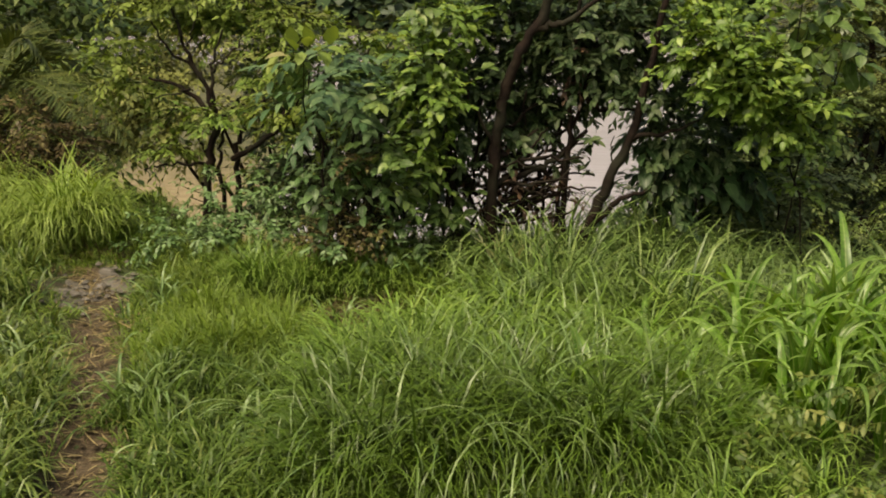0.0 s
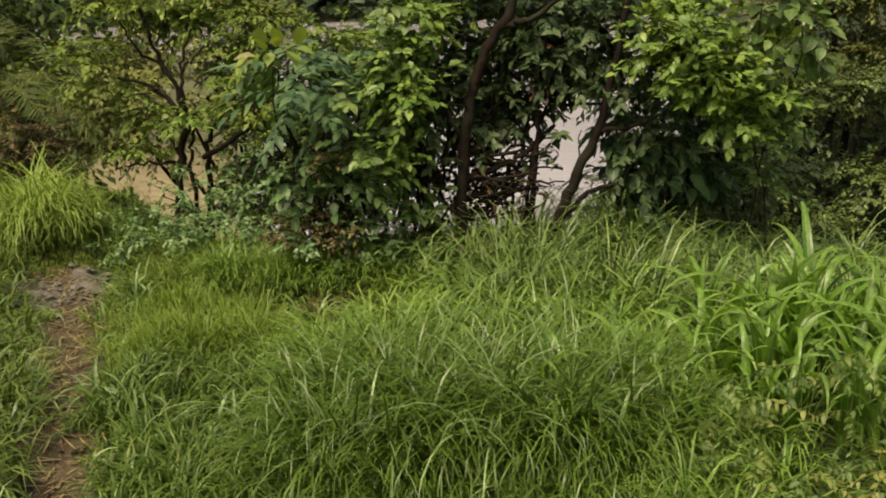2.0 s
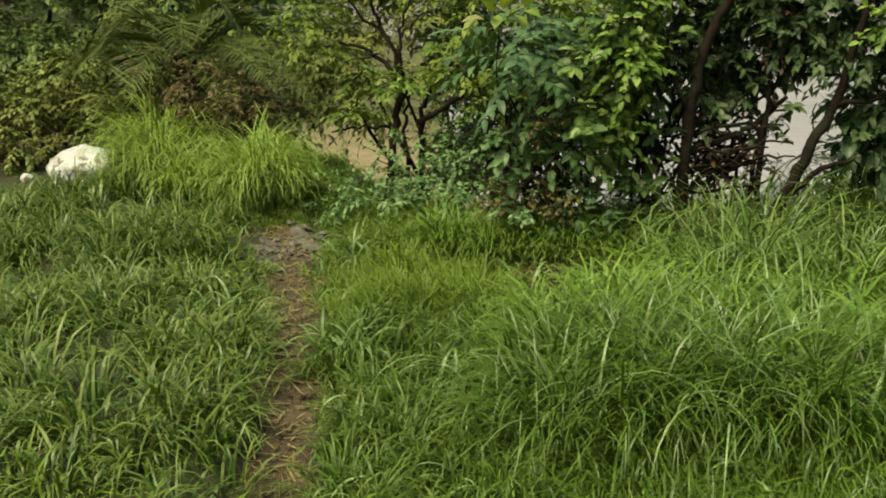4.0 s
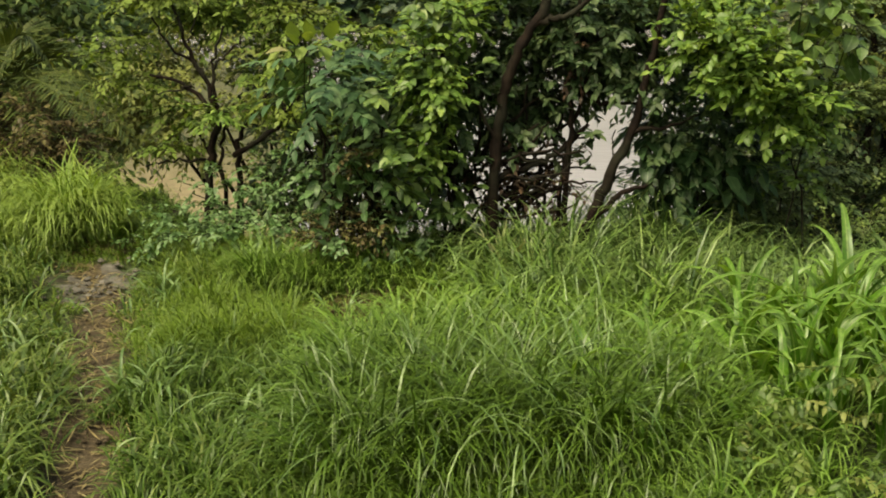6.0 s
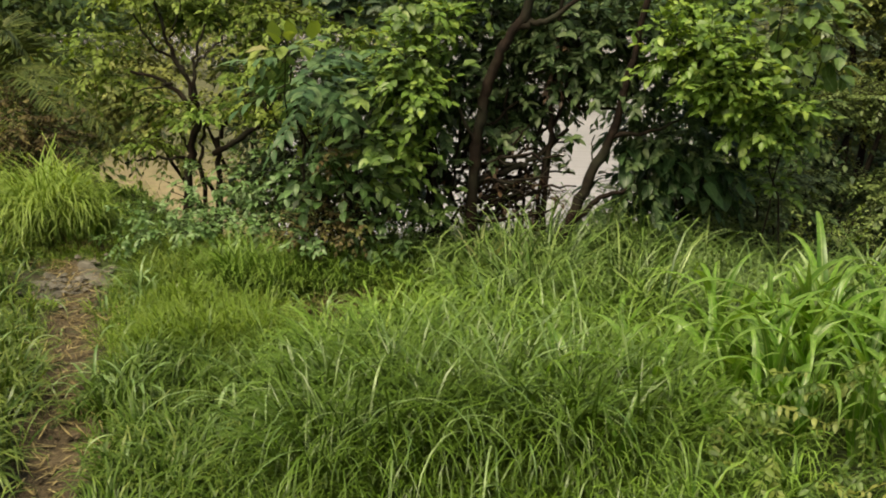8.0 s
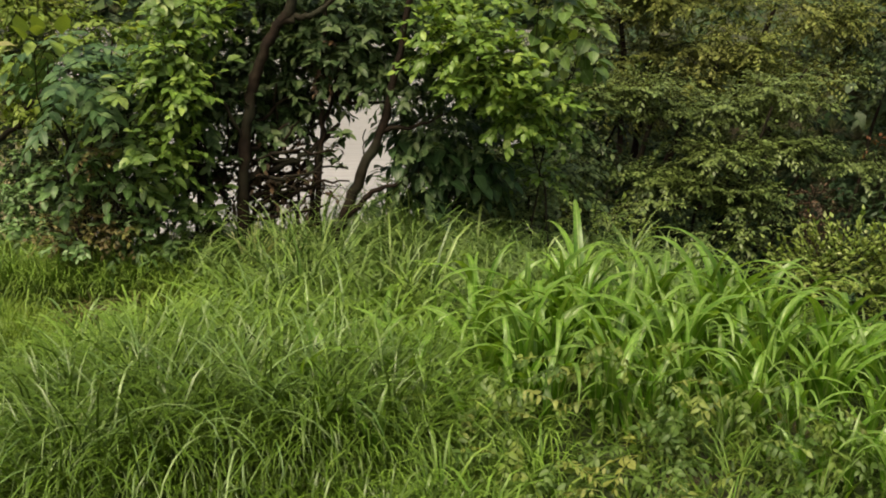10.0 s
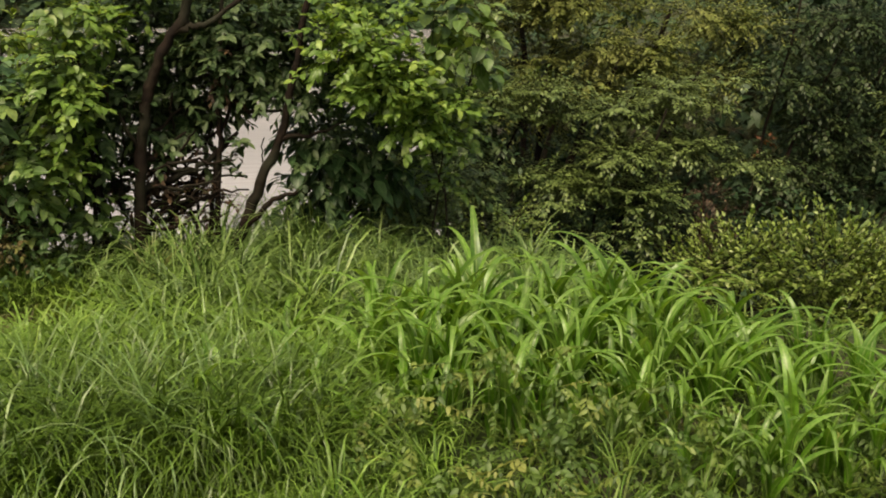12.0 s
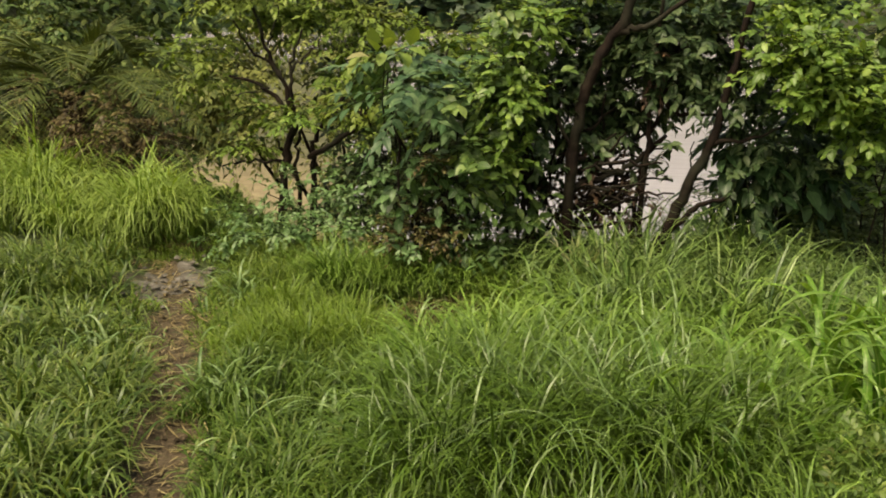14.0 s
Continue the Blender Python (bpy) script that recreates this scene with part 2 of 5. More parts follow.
SAND, sn, sb = mat("tan_mud", 0.9)
sc = ramp(sn, noise_at(sn, 4, 7.0), [(0.3, (0.185, 0.140, 0.085)), (0.7, (0.275, 0.220, 0.138))])
sp = sn.nodes.new("ShaderNodeSeparateXYZ")
sn.links.new(sn.nodes.new("ShaderNodeTexCoord").outputs["Object"], sp.inputs["Vector"])
sm = sn.nodes.new("ShaderNodeMapRange")
sm.inputs["From Min"].default_value, sm.inputs["From Max"].default_value = 21.0, 27.0
sn.links.new(sp.outputs["Y"], sm.inputs["Value"])
sc = blend(sn, "MIX", sm.outputs["Result"], sc, ramp(sn, noise_at(sn, 1.3, 8.0), [(0.35, (0.055, 0.060, 0.024)), (0.65, (0.11, 0.10, 0.052))]))
sn.links.new(sc, sb.inputs["Base Color"])
bump(sn, sb, noise_at(sn, 25, 6.0), 0.6, 0.02)

CHALK, cn, cb = mat("chalky_stone", 0.85)
cc = ramp(cn, noise_at(cn, 4, 8.0), [(0.25, (0.30, 0.27, 0.27)), (0.5, (0.52, 0.51, 0.56)), (0.8, (0.66, 0.66, 0.73))])
cc = blend(cn, "MIX", ramp(cn, noise_at(cn, 9, 5.0), [(0.54, (0, 0, 0)), (0.62, (1, 1, 1))]), cc, (0.17, 0.14, 0.11))
cn.links.new(cc, cb.inputs["Base Color"])
bump(cn, cb, noise_at(cn, 14, 8.0), 0.7, 0.04)

WATER, qn, qb = mat("muddy_water", 0.16)
qc = ramp(qn, noise_at(qn, 0.08, 3.0), [(0.35, (0.325, 0.29, 0.335)), (0.65, (0.415, 0.375, 0.43))])
qn.links.new(qc, qb.inputs["Base Color"])
qb.inputs["IOR"].default_value = 1.33
qt = qn.nodes.new("ShaderNodeTexCoord")
qm = qn.nodes.new("ShaderNodeMapping")
qm.inputs["Scale"].default_value = (0.5, 2.2, 1)
qx = qn.nodes.new("ShaderNodeTexNoise")
qx.inputs["Scale"].default_value, qx.inputs["Detail"].default_value = 1.6, 4.0
qn.links.new(qt.outputs["Object"], qm.inputs["Vector"])
qn.links.new(qm.outputs["Vector"], qx.inputs["Vector"])
bump(qn, qb, qx.outputs["Fac"], 0.3, 0.05)

# ---- mesh helpers ----
rng = np.random.default_rng(7)


def mesh_of(name, co, quads, uv=None, smooth=True):
    """A mesh of quads from arrays."""
    me = bpy.data.meshes.new(name)
    co, quads = np.asarray(co, np.float32), np.asarray(quads, np.int32)
    me.vertices.add(len(co))
    me.vertices.foreach_set("co", co.ravel())
    me.loops.add(quads.size)
    me.loops.foreach_set("vertex_index", quads.ravel())
    me.polygons.add(len(quads))
    me.polygons.foreach_set("loop_start", np.arange(0, quads.size, 4, dtype=np.int32))
    if uv is not None:
        lay = me.uv_layers.new(name="UVMap")
        lay.data.foreach_set("uv", np.asarray(uv, np.float32)[quads.ravel()].ravel())
    me.polygons.foreach_set("use_smooth", np.full(len(quads), smooth))
    me.update(calc_edges=True)
    return me


def merge(*parts):
    """Several (co, quads, uv) in one."""
    co, qd, uv, k = [], [], [], 0
    for c, q, u in parts:
        co.append(c), qd.append(np.asarray(q) + k), uv.append(u)
        k += len(c)
    return np.concatenate(co), np.concatenate(qd), np.concatenate(uv)


def piece(name, geo, material, parent=None, label="", at=None):
    """One mesh object from arrays, under a thing where one is given."""
    me = geo if isinstance(geo, bpy.types.Mesh) else mesh_of(name, *geo)
    if not me.materials:
        me.materials.append(material)
    ob = new(name, me)
    if parent:
        ob.parent = parent
    if at is not None:
        ob.matrix_basis = at
    if label:
        tagged(ob, label)
    return ob


def thing(name, label, category, place=(0, 0, 0), group="", kind=""):
    ob = new(name)
    ob.location = place
    return tagged(ob, label, category, group, kind)


def unit(v):
    return v / np.maximum(np.linalg.norm(v, axis=-1, keepdims=True), 1e-9)


def strips(root, azim, tilt, bend, length, width, seg=4, fold=0.0, twist=None, power=1.7, taper=2.2):
    """Grass blades: they rise from their roots, arch over and taper to a tip."""
    n = len(root)
    s = np.linspace(0, 1, seg + 1)
    ang = tilt[:, None] + bend[:, None] * s[None] ** power
    mid = (ang[:, 1:] + ang[:, :-1]) / 2
    run = np.concatenate([np.zeros((n, 1)), np.cumsum(np.sin(mid), 1)], 1) * (length / seg)[:, None]
    rise = np.concatenate([np.zeros((n, 1)), np.cumsum(np.cos(mid), 1)], 1) * (length / seg)[:, None]
    d = np.stack([np.cos(azim), np.sin(azim)], -1)
    ctr = np.zeros((n, seg + 1, 3))
    ctr[..., :2] = root[:, None, :2] + run[..., None] * d[:, None]
    ctr[..., 2] = root[:, None, 2] + rise
    tw = azim if twist is None else azim + twist
    side = np.stack([-np.sin(tw), np.cos(tw), 0 * tw], -1)[:, None]
    w = width[:, None] * np.clip(np.minimum(0.45 + 2.2 * s, 1.0) * (1 - s ** taper) + 0.03, 0, 1)[None]
    if fold:
        nrm = np.stack([-np.cos(ang) * d[:, :1], -np.cos(ang) * d[:, 1:], np.sin(ang)], -1)
        rows = [ctr - side * w[..., None] / 2 + nrm * w[..., None] * fold, ctr, ctr + side * w[..., None] / 2 + nrm * w[..., None] * fold]
        us = (0, 0.5, 1)
    else:
        rows = [ctr - side * w[..., None] / 2, ctr + side * w[..., None] / 2]
        us = (0, 1)
    k = len(rows)
    co = np.stack(rows, 2).reshape(-1, 3)
    uv = np.broadcast_to(np.stack(np.meshgrid(us, s), -1)[None], (n, seg + 1, k, 2)).reshape(-1, 2)
    a = (np.arange(n) * (seg + 1) * k)[:, None, None] + (np.arange(seg) * k)[None, :, None] + np.arange(k - 1)[None, None]
    quads = np.stack([a, a + 1, a + 1 + k, a + k], -1).reshape(-1, 4)
    return co, quads, uv


def leaves(o, axis, normal, length, width, rows=(0, 0.3, 0.68, 1), prof=(0.12, 0.95, 0.75, 0.04), fold=0.25, curl=0.25, u=(-1, 0, 1)):
    """Leaf blades: folded along the rib (or plain, without a middle row), drooping to the tip."""
    n = len(o)
    axis = unit(axis)
    side = unit(np.cross(axis, normal))
    normal = np.cross(side, axis)
    v, p = np.array(rows), np.array(prof)
    u = np.array(u, float)
    w = len(u)
    half = (width / 2)[:, None, None] * p[None, :, None] * u[None, None]
    co = o[:, None, None] + axis[:, None, None] * (length[:, None] * v[None])[:, :, None, None] + side[:, None, None] * half[..., None]
    lift = np.abs(half) * fold - (length[:, None] * curl * v[None] ** 2)[:, :, None]
    co = co + normal[:, None, None] * lift[..., None]
    k = len(v)
    uv = np.broadcast_to(np.stack(np.meshgrid((u + 1) / 2, v), -1)[None], (n, k, w, 2)).reshape(-1, 2)
    a = (np.arange(n) * k * w)[:, None, None] + (np.arange(k - 1) * w)[None, :, None] + np.arange(w - 1)[None, None]
    return co.reshape(-1, 3), np.stack([a, a + 1, a + w + 1, a + w], -1).reshape(-1, 4), uv


SMALL = dict(rows=(0, 0.45, 1), prof=(0.1, 1.0, 0.06), u=(-1, 1))


def tube(path, radii, sides=6):
    """A round, tapered limb along a path."""
    path, radii = np.asarray(path, float), np.asarray(radii, float)
    tan = unit(np.gradient(path, axis=0))
    ref = np.array([0.31, 0.92, 0.24])
    a = unit(np.cross(tan, ref))
    b = np.cross(tan, a)
    th = np.linspace(0, 2 * np.pi, sides, endpoint=False)
    co = path[:, None] + (a[:, None] * np.cos(th)[None, :, None] + b[:, None] * np.sin(th)[None, :, None]) * radii[:, None, None]
    m = len(path)
    i, j = np.meshgrid(np.arange(m - 1), np.arange(sides), indexing="ij")
    quads = np.stack([i * sides + j, i * sides + (j + 1) % sides, (i + 1) * sides + (j + 1) % sides, (i + 1) * sides + j], -1).reshape(-1, 4)
    uv = np.stack(np.meshgrid(np.linspace(0, 1, sides), np.linspace(0, 1, m)), -1).reshape(-1, 2)
    return co.reshape(-1, 3), quads, uv


def limb(points, r0, r1, wob=0.02, steps=4, sides=7):
    """A limb through a few points, with crooked course and knots."""
    p = np.asarray(points, float)
    t = np.linspace(0, len(p) - 1, (len(p) - 1) * steps + 1)
    path = np.stack([np.interp(t, np.arange(len(p)), p[:, k]) for k in range(3)], -1)
    sm = path.copy()
    for _ in range(4):
        sm[1:-1] = (sm[:-2] + 2 * sm[1:-1] + sm[2:]) / 4
    sm[1:-1] += rng.normal(0, wob, (len(sm) - 2, 3))
    r = np.linspace(r0, r1, len(sm)) * rng.uniform(0.88, 1.15, len(sm))
    return tube(sm, r, sides)


def in_blob(n, c, rad, shell=0.5):
    """Places in an uneven ellipsoid, denser towards its skin, and the way out of it."""
    d = unit(rng.normal(size=(n, 3)))
    lump = 1 + 0.22 * np.sin(d[:, 0] * 5 + c[0] * 9) * np.sin(d[:, 2] * 6 + c[1] * 7) + 0.12 * np.sin(d[:, 1] * 11 + c[2] * 5)
    r = (shell + (1 - shell) * rng.random(n) ** 0.6) * lump
    return np.asarray(c) + d * r[:, None] * np.asarray(rad), d


def sprays(c, d, count, reach, leaf_len, leaf_wide, droop=0.3, flat=0.5, two_rows=True, jitter=0.35, sway=0.35):
    """Twigs from the places c along d, each with count leaves set left and right; returns leaf frames and the twigs."""
    n = len(c)
    d = unit(d * np.array([1, 1, 1 - flat]) + rng.normal(0, 0.25, (n, 3)))
    up = np.array([0, 0, 1.0])
    side = unit(np.cross(d, up) + 1e-6)
    k = np.arange(count)
    f = (k + 1) / count
    reach = reach * rng.uniform(0.7, 1.25, n)
    p = c[:, None] + d[:, None] * (reach[:, None] * f[None])[..., None]
    p[..., 2] -= droop * reach[:, None] * f[None] ** 2
    sgn = np.where(k % 2 == 0, 1.0, -1.0)
    ax = d[:, None] * (0.45 + 0.5 * f[None, :, None]) + side[:, None] * (sgn * (1.0 - 0.5 * f))[None, :, None] * (1 if two_rows else 0.4)
    ax = ax + rng.normal(0, jitter, p.shape)
    ax[..., 2] -= droop
    nr = np.broadcast_to(up, p.shape) + d[:, None] * 0.35 + rng.normal(0, sway, p.shape)
    m = n * count
    ln = leaf_len * rng.uniform(0.65, 1.25, m) 
    return p.reshape(-1, 3), ax.reshape(-1, 3), nr.reshape(-1, 3), ln, ln * leaf_wide, c, p[:, -1]


def twigs(a, b, r=0.003):
    """Thin three-sided twigs from a to b."""
    n = len(a)
    t = unit(b - a)
    s = unit(np.cross(t, np.array([0.2, 0.5, 0.8])))
    q = np.cross(t, s)
    th = np.array([0, 2.1, 4.2])
    ring = s[:, None] * np.cos(th)[None, :, None] + q[:, None] * np.sin(th)[None, :, None]
    co = np.concatenate([a[:, None] + ring * r, b[:, None] + ring * r * 0.5], 1).reshape(-1, 3)
    base = (np.arange(n) * 6)[:, None]
    j = np.arange(3)[None]
    quads = np.stack([base + j, base + (j + 1) % 3, base + 3 + (j + 1) % 3, base + 3 + j], -1).reshape(-1, 4)
    return co, quads, np.zeros((len(co), 2))


def crown_of(blobs, per, reach, leaf_len, leaf_wide, droop=0.3, flat=0.5, shell=0.5, small=True, lumps=0, calm=None, tier=0.5, **kw):
    """Leaves and twigs of a crown made of blobs ((x, y, z), (rx, ry, rz), number of twigs)."""
    L, T = [], []
    if lumps:
        split = []
        for c, rad, n in blobs:
            sub, _ = in_blob(lumps, c, rad, 0.35)
            for q in sub:
                g = rng.uniform(0.22, 0.4) * (0.6 + 0.8 * tier)
                split.append((tuple(q), (rad[0] * g, rad[1] * g, rad[2] * g * tier), max(4, int(n / lumps * rng.uniform(0.6, 1.4)))))
        blobs = split
    if calm is None:
        calm = 0.55 if lumps else 1.0
    for c, rad, n in blobs:
        p, d = in_blob(n, c, rad, shell)
        o, ax, nr, ln, wd, a, b = sprays(p, d, per, reach, leaf_len, leaf_wide, droop, flat, jitter=0.35 * calm, sway=0.3 * calm)
        L.append(leaves(o, ax, nr, ln, wd, **(SMALL if small else {}), **kw))
        T.append(twigs(a, b))
    return merge(*L), merge(*T)


def wave(x, y, s, k=0.0):
    """Gentle relief, about -1 to 1."""
    return (np.sin(x * s + 1.3 * np.sin(y * s * 0.7 + k) + k) + np.sin(y * s * 1.17 + 1.1 * np.sin(x * s * 0.83 + 2 * k) + 2.1 * k)) / 2


# ---- ground, river, far bank ----
WATER_Z = -2.6


def edge_y(x):
    """Where the level bank ends and falls to the river."""
    return 6.55 + 0.15 * np.sin(x * 2.1) + 3.2 / (1 + np.exp(np.clip((x + 2.3) * 2.4, -60, 60))) - 2.5 / (1 + np.exp(np.clip(-(x - 2.95) * 3.2, -60, 60)))


PATH_Y = (-4.0, 1.5, 3.42, 3.96, 4.67, 5.35, 6.12, 6.8, 7.6, 9.0)
PATH_X = (0.6, -1.05, -1.42, -1.56, -1.78, -1.95, -2.20, -2.7, -3.5, -4.9)


def path_gap(x, y):
    """Metres off the middle of the footpath."""
    return np.abs(x - np.interp(y, PATH_Y, PATH_X))


def ground_z(x, y):
    z = 0.04 * wave(x, y, 1.7) + (0.045 * wave(x, y, 4.6, 1.0) + 0.02 * wave(x, y, 10.5, 2.0)) * np.clip(path_gap(x, y) / 0.4, 0.2, 1)
    z = z - 0.05 * np.exp(-(path_gap(x, y) / 0.16) ** 2) * (y < 8)
    over = np.maximum(y - edge_y(x), 0)
    z = z - 3.4 * (1 - np.exp(-(over / 2.4) ** 1.2))
    rise = np.clip((x - 0.27 * y - 0.3) / 1.5, 0, 1) + np.clip((-0.36 * y - 0.2 - x) / 1.5, 0, 1) * np.clip((y - 10.5) / 2, 0, 1)
    z = z + 4.3 * rise * np.clip((y - 8.8) / 2.5, 0, 1) * np.clip((70 - y) / 20, 0, 1)
    far = np.clip((y - 96) / 160, 0, 1)
    z = z + np.where(y > 90, 30 * far ** 0.8 * (0.75 + 0.35 * np.sin(x * 0.011 + 0.9)) + np.clip((y - 92) / 10, 0, 1) * 2.0, 0)
    return z


def axis_lines(lo, hi, step, far_lo, far_hi, grow=1.18):
    a = list(np.arange(lo, hi, step))
    s = step
    while a[-1] < far_hi:
        s *= grow
        a.append(a[-1] + s)
    s = step
    while a[0] > far_lo:
        s *= grow
        a.insert(0, a[0] - s)
    return np.array(a)


gx, gy = axis_lines(-6, 5.5, 0.125, -1500, 1500), axis_lines(1.5, 10.5, 0.125, -1200, 1800)
GX, GY = np.meshgrid(gx, gy)
gi, gj = np.meshgrid(np.arange(len(gy) - 1), np.arange(len(gx) - 1), indexing="ij")
w = len(gx)
ground = piece("ground", (np.stack([GX, GY, ground_z(GX, GY)], -1).reshape(-1, 3),
                          np.stack([gi * w + gj, gi * w + gj + 1, (gi + 1) * w + gj + 1, (gi + 1) * w + gj], -1).reshape(-1, 4)), EARTH)
tagged(ground, "damp brown earth of a grassy riverbank", "ground", kind="structure")

wy = np.array([-1.0, 1, 4, 10, 30, 94.0])
wx = np.array([-1200.0, -200, -40, 0, 40, 200, 1200])
WX, WY = np.meshgrid(wx, wy + 7)
wi, wj = np.meshgrid(np.arange(len(wy) - 1), np.arange(len(wx) - 1), indexing="ij")
water = piece("water", (np.stack([WX, WY, 0 * WX + WATER_Z], -1).reshape(-1, 3),
                        np.stack([wi * 7 + wj, wi * 7 + wj + 1, wi * 7 + wj + 8, wi * 7 + wj + 7], -1).reshape(-1, 4)), WATER)
tagged(water, "pale brown muddy river in flood below the bank", "river", kind="structure")

# footpath: a worn strip with ragged edges, and a gritty patch at its head
py = np.linspace(-4.0, 6.6, 90)
pu = np.linspace(-1, 1, 13)
PU, PYY = np.meshgrid(pu, py)
half = (0.155 + 0.03 * np.sin(py * 5.1) + 0.03 * np.sin(py * 11.7 + 1))[:, None]
PXX = np.interp(py, PATH_Y, PATH_X)[:, None] + PU * half
pz = ground_z(PXX, PYY) + 0.012 - 0.03 * PU ** 4 + 0.008 * wave(PXX, PYY, 21.0)
pi_, pj_ = np.meshgrid(np.arange(89), np.arange(12), indexing="ij")
footpath = piece("footpath", (np.stack([PXX, PYY, pz], -1).reshape(-1, 3),
                              np.stack([pi_ * 13 + pj_, pi_ * 13 + pj_ + 1, (pi_ + 1) * 13 + pj_ + 1, (pi_ + 1) * 13 + pj_], -1).reshape(-1, 4)), PATH)
tagged(footpath, "narrow trodden brown earth footpath through the grass", "footpath", kind="structure")


def patch_mesh(cx, cy, rx, ry, lift, seed):
    th = np.linspace(0, 2 * np.pi, 40, endpoint=False)
    rr = np.linspace(0.02, 1, 9)
    TH, RR = np.meshgrid(th, rr)
    ed = 1 + 0.16 * np.sin(TH * 3 + seed) + 0.1 * np.sin(TH * 7 + seed * 2)
    x, y = cx + RR * ed * rx * np.cos(TH), cy + RR * ed * ry * np.sin(TH)
    z = ground_z(x, y) + lift * (1 - RR ** 3) - 0.02 * RR ** 4 + 0.006 * wave(x, y, 25.0, seed)
    i, j = np.meshgrid(np.arange(8), np.arange(40), indexing="ij")
    q = np.stack([i * 40 + j, i * 40 + (j + 1) % 40, (i + 1) * 40 + (j + 1) % 40, (i + 1) * 40 + j], -1).reshape(-1, 4)
    return np.stack([x, y, z], -1).reshape(-1, 3), q


grit = piece("grit_patch", patch_mesh(-2.22, 6.15, 0.3, 0.45, 0.012, 1.0), GRIT)
tagged(grit, "bare grey gritty patch at the head of the footpath", "bare patch", kind="structure")
# a low muddy flat under the bank, thinly grown over further out
by, bx = np.linspace(11.0, 62.0, 44), np.linspace(-1, 1, 24)
BX, BY = np.meshgrid(bx, by)
MX = -0.45 * BY + BX * (0.315 * BY) * (1 - 0.25 * np.clip((BY - 40) / 22, 0, 1) ** 2) + 0.15 * wave(BX * 3, BY, 0.9)
MZ = WATER_Z - 0.15 + 0.45 * np.clip(1 - np.abs(BX) ** 5, 0, 1) * np.clip((BY - 11) / 1.5, 0, 1) + 0.03 * wave(MX, BY, 2.2)
bi, bj = np.meshgrid(np.arange(43), np.arange(23), indexing="ij")
bar = piece("mud_flat", (np.stack([MX, BY, MZ], -1).reshape(-1, 3), np.stack([bi * 24 + bj, bi * 24 + bj + 1, (bi + 1) * 24 + bj + 1, (bi + 1) * 24 + bj], -1).reshape(-1, 4)), SAND)
tagged(bar, "low tan mud flat by the river, thinly overgrown", "mud flat", kind="structure")
bare = piece("bare_patch", patch_mesh(-0.62, 5.55, 0.3, 0.22, 0.02, 2.0), PATH)
tagged(bare, "small bare brown patch among thin grass", "bare patch", kind="structure")

# ---- grass ----


def lay_grass(name, label, material, x, y, height, width, tilt=(0.05, 0.5), bend=(0.4, 1.5), seg=4, fold=0.0, azim=None, lift=-0.01, power=1.7, taper=4.5):
    z = ground_z(x, y)
    n = len(x)
    if azim is None:
        azim = rng.uniform(0, 2 * np.pi, n)
    if isinstance(power, tuple):
        power = rng.uniform(*power, (n, 1))
    geo = strips(np.stack([x, y, z + lift], -1), azim, rng.uniform(*tilt, n), rng.uniform(*bend, n), height, width, seg, fold, rng.normal(0, 0.5, n), power, taper)
    return tagged(piece(name, geo, material), label, "grass", kind="stuff")


def tufts(cx, cy, blades, spread, lean=0.8):
    """Blades that stand in tufts and lean outwards: places, the way each leans, and its tuft's vigour."""
    n = len(cx)
    a = rng.uniform(0, 2 * np.pi, (n, blades))
    r = spread * np.sqrt(rng.random((n, blades)))
    v = np.repeat(np.clip(np.exp(rng.normal(0, 0.28, n)), 0.6, 1.4), blades)
    x, y = (cx[:, None] + r * np.cos(a)).ravel(), (cy[:, None] + r * np.sin(a)).ravel()
    way = rng.uniform(0, 2 * np.pi, (n, 1))
    az = np.arctan2(np.sin(a) + lean * np.sin(way), np.cos(a) + lean * np.cos(way))
    return x, y, (az + rng.normal(0, 0.35, a.shape)).ravel(), v


def scatter(n, x0, x1, y0, y1):
    return rng.uniform(x0, x1, n), rng.uniform(y0, y1, n)


def thin(x, y, chance):
    k = rng.random(len(x)) < chance
    return x[k], y[k]


def off_path(x, y):
    c = np.clip((path_gap(x, y) - 0.105 + 0.05 * wave(x, y, 6.0)) / 0.1, 0.03, 1) + (y > 6.5) + 0.15 * np.exp(-((y - 4.95) / 0.2) ** 2)
    c = c * np.clip((((x + 2.22) / 0.25) ** 2 + ((y - 6.15) / 0.38) ** 2) - 0.7, 0.03, 1)
    c = c * np.clip((((x + 0.60) / 0.36) ** 2 + ((y - 5.30) / 0.50) ** 2) - 0.5, 0.04, 1)
    return np.clip(c, 0, 1)


# soft hummocks of the short grass: (x, y), (rx, ry), height of the grass
HUMMOCKS = (((-1.02, 4.82), (0.52, 0.30), 0.21), ((-0.55, 4.75), (0.30, 0.18), 0.10), ((-1.50, 6.12), (0.26, 0.22), 0.20), ((-0.52, 6.20), (0.50, 0.22), 0.16),
            ((-1.0, 5.42), (0.26, 0.22), 0.12), ((-1.12, 6.52), (0.60, 0.18), 0.20), ((-0.05, 5.60), (0.36, 0.30), 0.18), ((-1.42, 5.45), (0.22, 0.26), 0.13), ((-0.28, 5.12), (0.30, 0.18), 0.11))


def hummock(x, y):
    h, dx, dy = 0 * x + 0.055, 0 * x, 0 * x
    for (cx, cy), (rx, ry), k in HUMMOCKS:
        u, v = (x - cx) / rx, (y - cy) / ry
        g = np.exp(-(u * u + v * v) ** 1.5) * k
        dx, dy = dx + g * u, dy + g * v
        h = np.maximum(h, g + 0.03)
    return h, dx, dy


